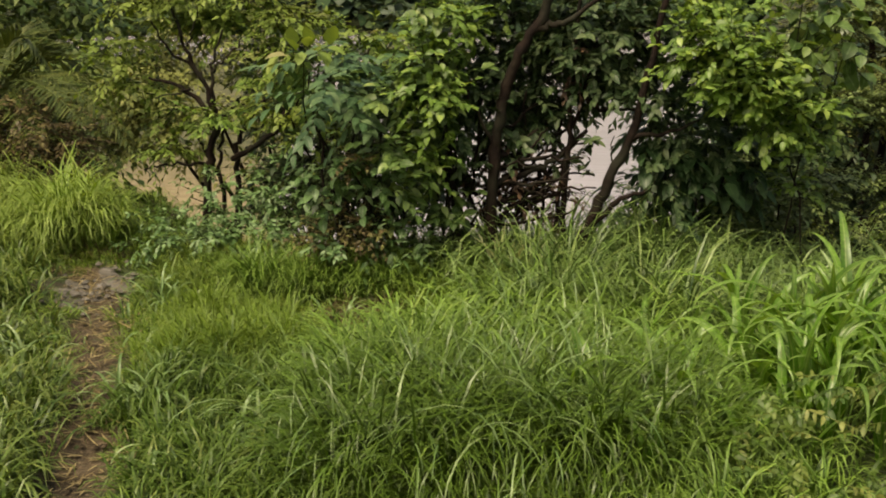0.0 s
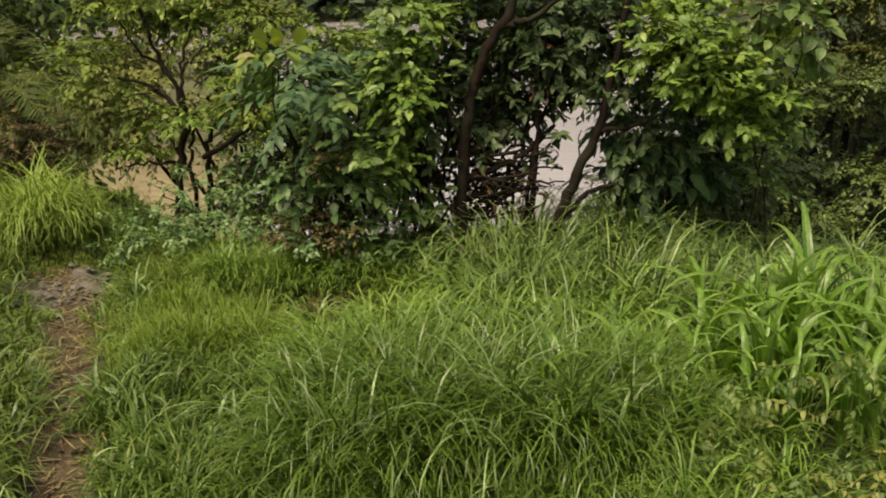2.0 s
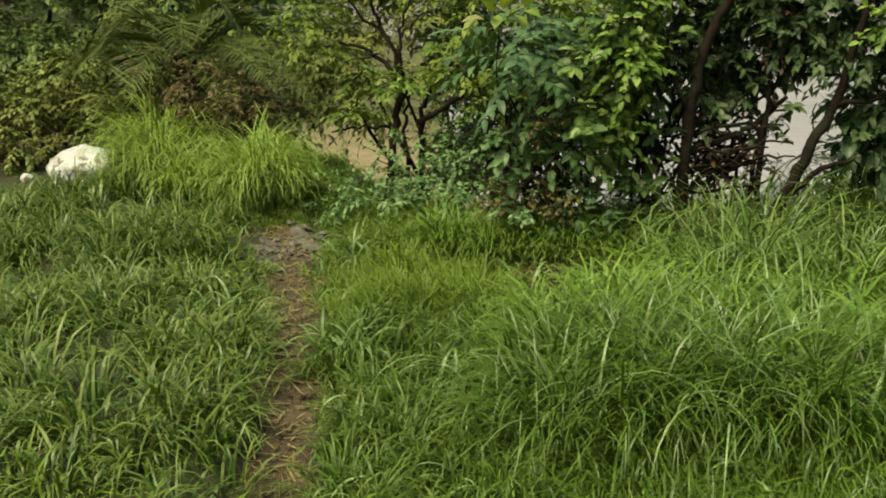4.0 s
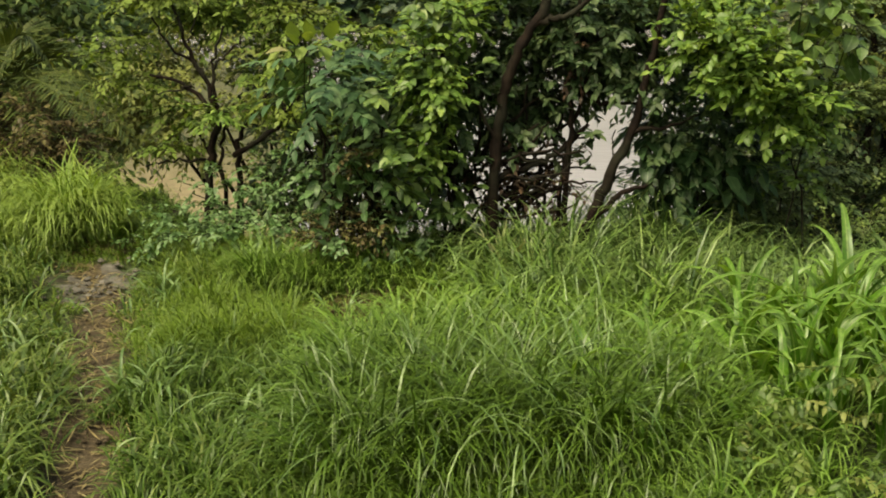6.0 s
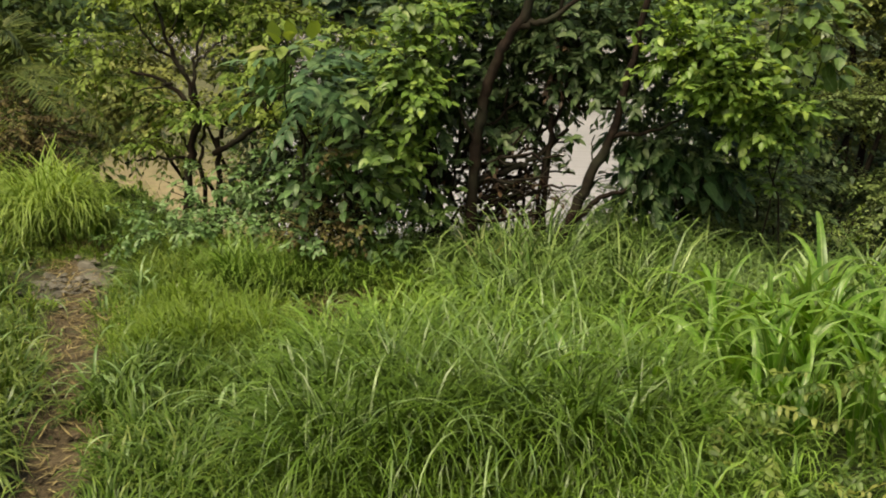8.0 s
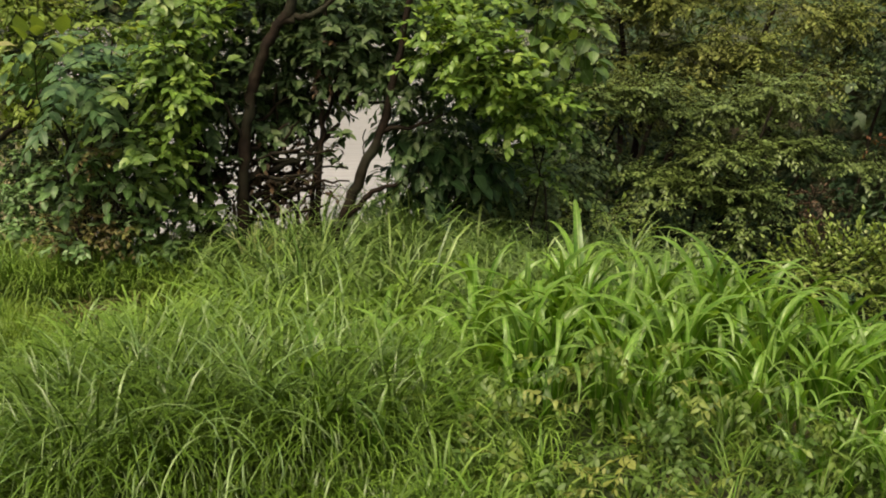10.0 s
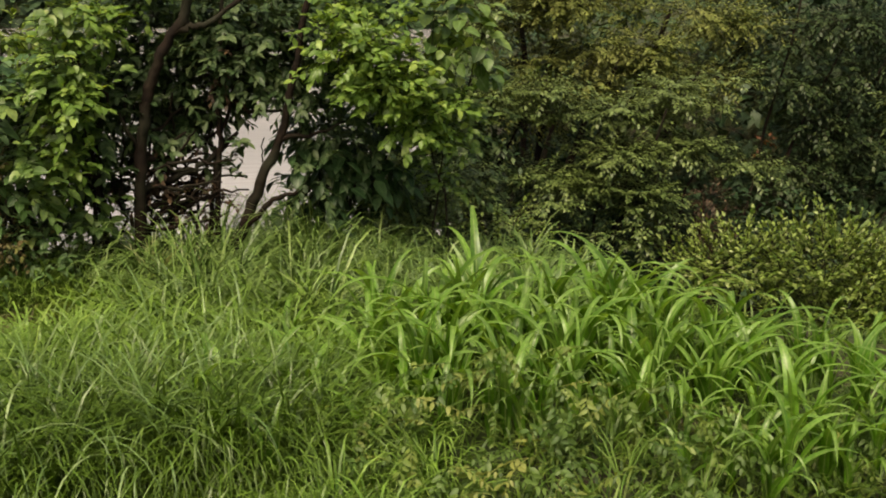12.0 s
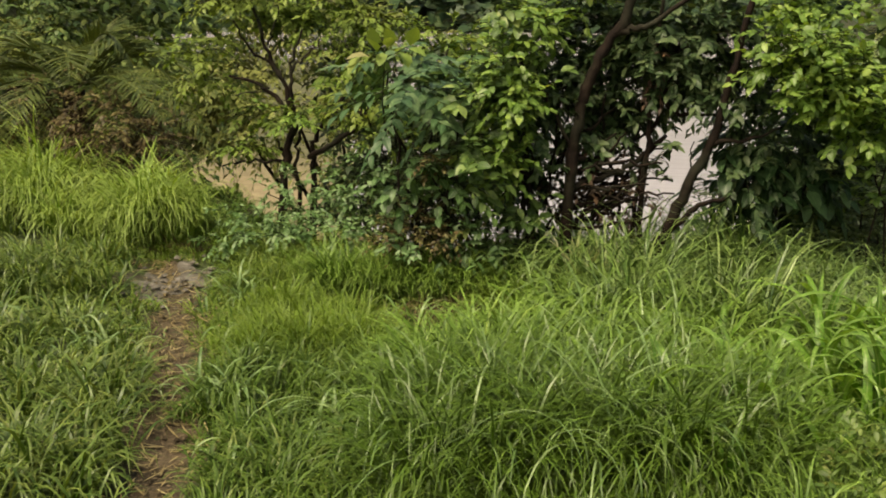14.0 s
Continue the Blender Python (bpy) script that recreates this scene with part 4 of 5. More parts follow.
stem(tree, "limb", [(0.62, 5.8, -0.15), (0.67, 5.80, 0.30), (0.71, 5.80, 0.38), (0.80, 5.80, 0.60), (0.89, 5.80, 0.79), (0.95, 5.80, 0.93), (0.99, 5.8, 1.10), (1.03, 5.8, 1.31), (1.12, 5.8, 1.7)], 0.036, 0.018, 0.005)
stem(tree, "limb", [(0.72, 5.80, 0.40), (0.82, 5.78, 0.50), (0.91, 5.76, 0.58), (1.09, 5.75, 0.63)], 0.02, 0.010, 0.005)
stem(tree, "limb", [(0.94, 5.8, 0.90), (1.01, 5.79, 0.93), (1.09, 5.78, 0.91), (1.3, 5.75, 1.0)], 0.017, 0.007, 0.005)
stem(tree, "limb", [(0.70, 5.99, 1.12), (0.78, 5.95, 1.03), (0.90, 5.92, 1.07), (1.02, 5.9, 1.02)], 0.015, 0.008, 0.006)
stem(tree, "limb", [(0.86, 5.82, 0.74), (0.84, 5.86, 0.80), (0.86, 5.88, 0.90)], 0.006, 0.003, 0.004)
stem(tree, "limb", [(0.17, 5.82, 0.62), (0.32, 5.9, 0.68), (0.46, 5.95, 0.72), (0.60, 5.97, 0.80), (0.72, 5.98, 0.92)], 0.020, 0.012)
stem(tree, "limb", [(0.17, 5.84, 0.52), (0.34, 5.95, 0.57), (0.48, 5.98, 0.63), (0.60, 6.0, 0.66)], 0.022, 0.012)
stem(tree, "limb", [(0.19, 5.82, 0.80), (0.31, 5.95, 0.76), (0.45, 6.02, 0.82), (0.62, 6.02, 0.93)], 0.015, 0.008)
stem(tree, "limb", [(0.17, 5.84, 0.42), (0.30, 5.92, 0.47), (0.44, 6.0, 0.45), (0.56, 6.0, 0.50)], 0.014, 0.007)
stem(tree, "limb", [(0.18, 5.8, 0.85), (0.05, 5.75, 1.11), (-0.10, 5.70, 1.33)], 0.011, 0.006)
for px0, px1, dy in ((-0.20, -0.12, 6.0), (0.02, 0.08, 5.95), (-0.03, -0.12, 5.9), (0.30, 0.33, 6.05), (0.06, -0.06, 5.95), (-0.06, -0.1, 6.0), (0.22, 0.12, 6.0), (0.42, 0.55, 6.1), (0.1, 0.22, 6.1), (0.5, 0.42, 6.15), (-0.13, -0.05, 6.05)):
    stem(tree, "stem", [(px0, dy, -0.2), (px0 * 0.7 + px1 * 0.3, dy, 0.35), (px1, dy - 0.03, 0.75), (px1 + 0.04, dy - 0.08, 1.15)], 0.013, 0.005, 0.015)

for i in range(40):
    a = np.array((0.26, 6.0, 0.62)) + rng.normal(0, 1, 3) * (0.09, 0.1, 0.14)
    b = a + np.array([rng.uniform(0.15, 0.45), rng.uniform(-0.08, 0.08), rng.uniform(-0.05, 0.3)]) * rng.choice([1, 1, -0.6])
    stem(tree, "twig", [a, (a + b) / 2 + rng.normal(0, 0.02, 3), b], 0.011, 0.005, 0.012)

left_blobs = [((-0.25, 5.7, 1.21), (0.17, 0.16, 0.20), 30), ((-0.12, 5.80, 1.33), (0.10, 0.12, 0.18), 18), ((-0.32, 5.7, 0.91), (0.13, 0.14, 0.12), 15), ((-0.35, 5.7, 0.69), (0.12, 0.12, 0.09), 11), ((-0.23, 5.8, 1.54), (0.16, 0.16, 0.14), 14), ((-0.12, 5.9, 0.91), (0.09, 0.10, 0.16), 14), ((-0.17, 5.8, 0.64), (0.09, 0.1, 0.08), 8), ((-0.23, 5.85, 0.5), (0.08, 0.08, 0.05), 5)]
light_low = [((-0.18, 5.62, 1.12), (0.12, 0.1, 0.12), 11), ((-0.22, 5.65, 0.89), (0.12, 0.1, 0.10), 10), ((-0.17, 5.7, 1.39), (0.10, 0.14, 0.14), 14), ((0.06, 5.98, 1.53), (0.09, 0.08, 0.10), 9), ((1.36, 5.65, 1.36), (0.20, 0.22, 0.22), 48), ((1.47, 5.6, 1.27), (0.24, 0.22, 0.18), 46), ((1.42, 5.7, 1.61), (0.28, 0.3, 0.2), 28), ((1.75, 5.6, 1.09), (0.14, 0.12, 0.08), 9)]
light_high = [((1.30, 5.7, 1.50), (0.16, 0.2, 0.16), 16), ((1.62, 5.7, 1.06), (0.14, 0.14, 0.08), 10), ((0.10, 6.0, 1.85), (0.5, 0.3, 0.2), 30), ((1.80, 5.75, 0.94), (0.15, 0.12, 0.09), 14), ((1.62, 5.62, 1.14), (0.16, 0.1, 0.12), 18), ((1.98, 5.8, 0.98), (0.12, 0.12, 0.08), 9), ((1.94, 5.9, 0.63), (0.12, 0.12, 0.06), 7), ((-0.01, 5.75, 1.59), (0.10, 0.12, 0.08), 9)]
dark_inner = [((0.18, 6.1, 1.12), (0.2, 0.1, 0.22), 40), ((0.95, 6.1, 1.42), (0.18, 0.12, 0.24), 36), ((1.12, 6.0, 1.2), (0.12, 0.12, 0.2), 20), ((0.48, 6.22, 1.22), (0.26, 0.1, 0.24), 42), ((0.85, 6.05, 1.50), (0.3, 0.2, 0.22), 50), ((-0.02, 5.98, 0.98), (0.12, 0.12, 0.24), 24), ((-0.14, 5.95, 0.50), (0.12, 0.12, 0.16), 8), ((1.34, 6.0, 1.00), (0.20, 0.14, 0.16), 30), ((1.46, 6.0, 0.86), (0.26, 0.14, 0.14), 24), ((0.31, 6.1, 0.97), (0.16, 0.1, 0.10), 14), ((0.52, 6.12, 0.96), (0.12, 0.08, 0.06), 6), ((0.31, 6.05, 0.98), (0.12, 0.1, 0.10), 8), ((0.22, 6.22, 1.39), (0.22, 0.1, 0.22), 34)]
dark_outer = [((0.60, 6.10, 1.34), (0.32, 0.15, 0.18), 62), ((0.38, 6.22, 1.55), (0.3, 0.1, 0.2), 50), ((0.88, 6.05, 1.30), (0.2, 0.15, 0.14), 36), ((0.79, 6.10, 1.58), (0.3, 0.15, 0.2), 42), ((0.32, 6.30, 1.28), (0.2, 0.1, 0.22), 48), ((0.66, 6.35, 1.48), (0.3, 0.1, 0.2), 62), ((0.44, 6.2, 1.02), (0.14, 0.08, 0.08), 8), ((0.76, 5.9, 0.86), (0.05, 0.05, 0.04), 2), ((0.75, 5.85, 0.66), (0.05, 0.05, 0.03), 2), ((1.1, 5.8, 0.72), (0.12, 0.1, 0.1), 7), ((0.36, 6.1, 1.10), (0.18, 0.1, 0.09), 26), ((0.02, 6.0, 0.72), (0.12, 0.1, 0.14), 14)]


def single_leaf(seed):
    r = np.random.default_rng(seed)
    return mesh_of("leaf", *leaves(np.zeros((1, 3)), np.array([[1.0, 0, 0]]), np.array([[0, 0, 1.0]]), np.array([1.0]), np.array([r.uniform(0.58, 0.74)]), fold=r.uniform(0.1, 0.4), curl=r.uniform(0.1, 0.35)))


SINGLE = [single_leaf(s) for s in range(8)]


def leaf_parts(parent, o, ax, nr, ln, material, count):
    """The leaves that stand foremost, each an object; returns which are left."""
    first = np.argsort(o[:, 1])[:count]
    base = Vector(parent.location)
    for i in first:
        a = Vector(ax[i]).normalized()
        sd = a.cross(Vector(nr[i])).normalized()
        n_ = sd.cross(a)
        m = Matrix((a, -sd, n_)).transposed().to_4x4()
        m.translation = Vector(o[i]) - base
        piece("leaf", SINGLE[rng.integers(8)], material, parent, at=m @ Matrix.Scale(float(ln[i]), 4))
    left = np.ones(len(o), bool)
    left[first] = False
    return left


def clusters(blobs, share, lumps, size):
    """Blobs broken up into smaller tufts of twigs, with gaps between."""
    out = []
    for c, rad, n in blobs:
        k = max(2, int(round(lumps * n / 20)))
        q, _ = in_blob(k, c, rad, 0.3)
        out += [(tuple(v), tuple(np.array(rad) * 0 + size * rng.uniform(0.7, 1.3)), max(2, int(round(n * share / k * rng.uniform(0.6, 1.4))))) for v in q]
    return out


shade = []
for c, rad, n in clusters(left_blobs, 1.15, 4, 0.06):
    p, d = in_blob(n, c, rad, 0.2)
    shade.append(sprays(p, d, 7, 0.15, 0.074, 0.7, 0.12, 0.45))
o, ax, nr, ln, wd = (np.concatenate([f[k] for f in shade]) for k in range(5))
tagged(piece("lower_crown", under(tree, leaves(o, ax, nr + np.array([-0.1, -0.3, 0.3]), ln, wd)), MID_LEAF, tree, "middle green leaves low on the tree"), kind="stuff")
tagged(piece("brushwood", under(tree, twigs(np.concatenate([f[5] for f in shade]), np.concatenate([f[6] for f in shade]))), BARK, tree), kind="stuff")

fr = []
for c, rad, n in clusters(light_low + light_high, 2.5, 5, 0.06):
    p, d = in_blob(n, c, rad, 0.2)
    fr.append(sprays(p, d, 9, 0.15, 0.052, 0.66, 0.12, 0.5))
o, ax, nr, ln, wd = (np.concatenate([f[k] for f in fr]) for k in range(5))
nr = nr + np.array([-0.1, -0.3, 0.3])
left = leaf_parts(tree, o, ax, nr, ln, LIGHT_LEAF_ONE, 300)
tagged(piece("crown", under(tree, leaves(o[left], ax[left], nr[left], ln[left], wd[left])), LIGHT_LEAF, tree, "light green pointed leaves"), kind="stuff")
tagged(piece("brushwood", under(tree, twigs(np.concatenate([f[5] for f in fr]), np.concatenate([f[6] for f in fr]))), BARK, tree), kind="stuff")
crown, tw = crown_of([((0.39, 6.05, 0.72), (0.2, 0.1, 0.1), 40), ((0.23, 6.05, 0.59), (0.16, 0.1, 0.12), 30), ((0.50, 6.08, 0.51), (0.16, 0.08, 0.1), 18), ((0.66, 6.00, 1.32), (0.12, 0.1, 0.1), 10)], 7, 0.16, 0.045, 0.5, 0.4, 0.2)
tagged(piece("withered_leaves", under(tree, crown), BROWN_LEAF, tree, "dark reddish brown withered leaves caught in the twigs"), kind="stuff")
tagged(piece("brushwood", under(tree, tw), DEAD_TWIG, tree), kind="stuff")
# Inner leaves in dark copies of the leaf colour, standing for crown shade
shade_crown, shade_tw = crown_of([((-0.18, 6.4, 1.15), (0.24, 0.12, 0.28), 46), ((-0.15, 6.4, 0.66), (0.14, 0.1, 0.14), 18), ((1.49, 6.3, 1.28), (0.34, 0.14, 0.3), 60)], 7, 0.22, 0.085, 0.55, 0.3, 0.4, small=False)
tagged(piece("deep_crown", under(tree, shade_crown), SHADE_LEAF, tree, "leaves in the heart of the crown, coloured for deep shade"), kind="stuff")
tagged(piece("brushwood", under(tree, shade_tw), BARK, tree), kind="stuff")
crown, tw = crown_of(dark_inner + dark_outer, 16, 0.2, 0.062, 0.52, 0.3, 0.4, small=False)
tagged(piece("inner_crown", under(tree, crown), SHADED_DARK_LEAF, tree, "inner leaves with the crown's shade in their dark green"), kind="stuff")
tagged(piece("brushwood", under(tree, tw), BARK, tree), kind="stuff")

# ---- shrubs and small trees ----
rng = np.random.default_rng(34)


def shrub(name, label, base, blobs, per, reach, leaf_len, leaf_wide, material, droop=0.25, flat=0.6, stems=4, r=0.02, small=True, category="shrub", bark=None, shell=0.5, group="", lumps=0, calm=None, tier=0.5):
    s = thing(name, label, category, base, group)
    crown, tw = crown_of(blobs, per, reach, leaf_len, leaf_wide, droop, flat, shell, small, lumps, calm, tier)
    b = np.array(base)
    for i in range(stems):
        c = np.array(blobs[i % len(blobs)][0])
        foot = b + np.array([rng.uniform(-0.12, 0.12), rng.uniform(-0.1, 0.1), -0.15])
        mid = foot * 0.45 + c * 0.55 + rng.normal(0, 0.08, 3) * (1, 1, 0.3)
        piece("trunk" if i == 0 else "branch", under(s, limb([foot, mid, c + rng.normal(0, 0.1, 3)], r, r * 0.4, 0.015)), bark or BARK, s)
    tagged(piece("brushwood", under(s, tw), bark or BARK, s), kind="stuff")
    tagged(piece("crown", under(s, crown), material, s), kind="stuff")
    return s


# left of the crooked tree
shrub("compound_leaf_shrub", "shrub with large drooping bluish green leaves", (-0.75, 6.5, 0.0), [((-0.76, 5.9, 1.15), (0.16, 0.12, 0.10), 20), ((-0.56, 5.92, 1.08), (0.10, 0.12, 0.10), 10), ((-0.86, 6.4, 1.3), (0.20, 0.15, 0.08), 14), ((-0.53, 6.5, 1.28), (0.22, 0.15, 0.12), 16), ((-0.47, 6.6, 1.09), (0.12, 0.15, 0.10), 8)], 9, 0.30, 0.105, 0.48, BLUE_LEAF, 0.10, 0.8, 5, 0.012, small=False, calm=0.18)
shrub("fine_leaved_bush", "bush with fine yellowish green leaves behind the sapling", (-0.5, 7.0, -0.1), [((-0.63, 7.0, 1.41), (0.22, 0.15, 0.07), 40), ((-0.95, 7.0, 0.8), (0.16, 0.15, 0.12), 24), ((-1.17, 7.0, 1.02), (0.14, 0.15, 0.16), 26), ((-0.34, 7.0, 1.2), (0.16, 0.15, 0.14), 26)], 9, 0.18, 0.06, 0.5, SMALL_LEAF, 0.25, 0.5, 4, 0.012)
shrub("leafy_sapling", "sapling with light green oval leaves and rusty young tips", (-0.45, 6.15, 0.0), [((-0.72, 5.82, 0.70), (0.10, 0.1, 0.12), 16), ((-0.53, 5.82, 0.72), (0.14, 0.12, 0.10), 18), ((-0.60, 5.85, 0.56), (0.12, 0.1, 0.06), 8)], 6, 0.13, 0.07, 0.68, UNDER_LEAF, 0.25, 0.5, 3, 0.010, small=False)
shrub("rusty_sprig", "sprig of small rusty and yellow young leaves", (-0.40, 6.1, 0.3), [((-0.58, 5.78, 0.80), (0.11, 0.08, 0.06), 26)], 6, 0.09, 0.035, 0.5, RED_LEAF, 0.1, 0.4, 2, 0.004, category="sprig")
shrub("small_tree", "small tree with spreading dark branches and fine leaves", (-1.62, 7.3, -0.2), [((-2.08, 7.45, 1.56), (0.4, 0.3, 0.16), 150), ((-1.45, 7.45, 1.50), (0.45, 0.3, 0.16), 150), ((-2.38, 7.45, 1.34), (0.25, 0.25, 0.14), 60), ((-1.09, 7.40, 1.40), (0.3, 0.3, 0.18), 100), ((-1.30, 7.40, 1.18), (0.24, 0.25, 0.12), 50), ((-1.31, 7.40, 0.86), (0.2, 0.2, 0.1), 36), ((-1.91, 7.40, 0.84), (0.2, 0.15, 0.07), 24), ((-1.60, 7.10, 0.90), (0.16, 0.1, 0.06), 24), ((-2.32, 7.45, 1.06), (0.2, 0.2, 0.10), 34), ((-1.67, 7.5, 1.83), (0.8, 0.4, 0.2), 130), ((-2.0, 7.2, 0.62), (0.16, 0.12, 0.05), 10)], 9, 0.18, 0.055, 0.5, SMALL_LEAF, 0.2, 0.7, 0, category="tree", lumps=7, tier=0.4)
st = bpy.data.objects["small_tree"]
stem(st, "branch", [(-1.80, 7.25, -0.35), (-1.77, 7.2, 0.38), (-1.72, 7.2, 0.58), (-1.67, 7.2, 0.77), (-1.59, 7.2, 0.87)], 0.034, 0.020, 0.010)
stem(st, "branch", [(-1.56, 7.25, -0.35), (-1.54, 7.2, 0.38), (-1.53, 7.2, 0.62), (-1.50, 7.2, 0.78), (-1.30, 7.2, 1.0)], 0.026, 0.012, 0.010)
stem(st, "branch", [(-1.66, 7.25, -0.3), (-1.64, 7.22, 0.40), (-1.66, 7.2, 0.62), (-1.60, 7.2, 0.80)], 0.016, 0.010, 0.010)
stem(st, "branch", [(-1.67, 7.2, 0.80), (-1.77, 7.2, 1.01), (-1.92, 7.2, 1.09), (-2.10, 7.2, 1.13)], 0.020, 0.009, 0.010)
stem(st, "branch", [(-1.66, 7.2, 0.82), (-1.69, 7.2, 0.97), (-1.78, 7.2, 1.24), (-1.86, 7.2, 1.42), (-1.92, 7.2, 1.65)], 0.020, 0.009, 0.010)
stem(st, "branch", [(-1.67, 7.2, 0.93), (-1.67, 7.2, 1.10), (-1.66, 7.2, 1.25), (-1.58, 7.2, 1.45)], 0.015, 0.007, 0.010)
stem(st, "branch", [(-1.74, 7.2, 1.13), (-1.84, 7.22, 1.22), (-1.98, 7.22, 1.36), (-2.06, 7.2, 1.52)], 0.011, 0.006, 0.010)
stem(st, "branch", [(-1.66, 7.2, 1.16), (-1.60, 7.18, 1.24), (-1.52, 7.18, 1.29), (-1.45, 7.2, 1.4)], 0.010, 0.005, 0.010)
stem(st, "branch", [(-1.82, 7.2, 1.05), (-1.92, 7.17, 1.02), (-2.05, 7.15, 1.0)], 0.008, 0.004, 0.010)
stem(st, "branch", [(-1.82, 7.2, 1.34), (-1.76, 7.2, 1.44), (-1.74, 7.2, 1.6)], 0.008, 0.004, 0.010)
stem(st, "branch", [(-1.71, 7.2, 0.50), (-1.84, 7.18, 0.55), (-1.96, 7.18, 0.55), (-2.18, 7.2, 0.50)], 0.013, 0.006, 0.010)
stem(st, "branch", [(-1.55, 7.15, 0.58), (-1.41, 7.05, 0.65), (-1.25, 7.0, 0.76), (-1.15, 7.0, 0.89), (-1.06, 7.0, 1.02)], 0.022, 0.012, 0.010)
shrub("undergrowth", "low broad-leaved green undergrowth along the bank", (-1.3, 6.75, 0.0), [((-2.02, 6.65, 0.10), (0.2, 0.15, 0.04), 22), ((-1.74, 6.6, 0.16), (0.22, 0.15, 0.05), 30), ((-1.5, 6.4, 0.19), (0.25, 0.15, 0.06), 30), ((-1.56, 6.90, 0.38), (0.28, 0.2, 0.14), 44), ((-1.27, 7.00, 0.45), (0.28, 0.2, 0.18), 44), ((-1.73, 6.70, 0.27), (0.3, 0.2, 0.08), 44), ((-1.38, 6.70, 0.23), (0.3, 0.2, 0.14), 66), ((-1.13, 6.80, 0.30), (0.22, 0.2, 0.18), 44), ((-0.95, 6.90, 0.55), (0.25, 0.2, 0.25), 44)], 8, 0.12, 0.045, 0.5, UNDER_LEAF, 0.2, 0.5, 4, 0.008, category="undergrowth", small=False)
shrub("reddish_weed", "low weed with dull reddish brown leaves", (-0.70, 6.05, 0.0), [((-0.72, 5.9, 0.38), (0.18, 0.12, 0.07), 60), ((-0.52, 5.85, 0.38), (0.12, 0.12, 0.09), 50), ((-0.82, 5.95, 0.28), (0.16, 0.12, 0.05), 36)], 7, 0.10, 0.032, 0.55, RED_LEAF, 0.15, 0.4, 4, 0.005, category="weed")
shrub("undergrowth", "leafy green undergrowth at the feet of the shrubs", (-0.30, 5.95, 0.0), [((-0.41, 5.85, 0.37), (0.12, 0.1, 0.10), 26), ((-0.23, 5.85, 0.33), (0.10, 0.1, 0.08), 18), ((-0.74, 5.85, 0.32), (0.16, 0.1, 0.04), 18), ((-1.17, 6.3, 0.25), (0.18, 0.1, 0.05), 24)], 7, 0.11, 0.05, 0.55, UNDER_LEAF, 0.1, 0.5, 4, 0.006, category="undergrowth", small=False)
shrub("young_sprout", "young sprout with broad green leaves beside the grass", (-0.42, 6.0, 0.0), [((-0.48, 5.85, 0.29), (0.12, 0.1, 0.07), 8), ((-0.22, 5.75, 0.30), (0.14, 0.1, 0.07), 8)], 6, 0.12, 0.06, 0.4, UNDER_LEAF, 0.3, 0.3, 3, 0.006, small=False, category="weed")

YOUNG = [single_leaf(40 + k) for k in range(12)]
young = thing("young_shoot", "shoot of large yellow young leaves on the shrub", "shoot", (-0.90, 5.52, 1.02))
for k, (ax_, az_, lean, dip) in enumerate(((0.00, 0.22, -150, -20), (0.04, 0.25, -120, -45), (0.10, 0.27, -75, -50), (-0.03, 0.20, -170, 10), (0.14, 0.25, -40, -25), (0.20, 0.26, -20, 0), (0.07, 0.24, -100, 25), (0.16, 0.24, -60, 20), (-0.05, 0.22, -140, 40), (0.12, 0.28, -110, -70), (0.22, 0.28, -55, -55), (0.02, 0.27, -95, -65))):
    piece("leaf", YOUNG[k], YOUNG_LEAF, young, at=pose(ax_, rng.uniform(-0.05, 0.05), 0.14 + az_, rng.uniform(-20, 20), dip + rng.uniform(-10, 10), lean) @ Matrix.Scale(rng.uniform(0.09, 0.13), 4))
piece("stem", tube([(0.02, 0.5, -0.1), (0.04, 0.2, 0.1), (0.08, 0, 0.38)], (0.006, 0.004, 0.002), 6), BARK, young)

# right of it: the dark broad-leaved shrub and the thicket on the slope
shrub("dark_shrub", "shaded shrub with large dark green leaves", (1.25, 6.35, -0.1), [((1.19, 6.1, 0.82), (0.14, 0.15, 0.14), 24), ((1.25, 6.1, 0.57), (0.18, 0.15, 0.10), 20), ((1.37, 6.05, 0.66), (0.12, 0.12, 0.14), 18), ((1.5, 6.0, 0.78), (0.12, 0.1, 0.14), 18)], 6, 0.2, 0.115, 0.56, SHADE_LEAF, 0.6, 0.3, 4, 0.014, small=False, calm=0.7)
shrub("thicket_shrub", "thicket shrub with layered sprays of small leaves", (2.1, 7.3, -0.6), [((2.32, 7.4, 1.3), (0.12, 0.2, 0.14), 90), ((2.65, 7.6, 1.45), (0.2, 0.2, 0.2), 120), ((2.00, 7.20, 0.39), (0.45, 0.4, 0.3), 334), ((2.44, 7.30, 0.78), (0.5, 0.4, 0.3), 425), ((2.91, 7.40, 0.92), (0.35, 0.35, 0.2), 212), ((2.51, 7.20, 0.24), (0.5, 0.4, 0.3), 395), ((1.89, 7.10, 0.04), (0.4, 0.3, 0.25), 110)], 11, 0.22, 0.044, 0.5, HEDGE_LEAF, 0.02, 0.85, 5, group="thicket on the slope", lumps=6, tier=0.3)
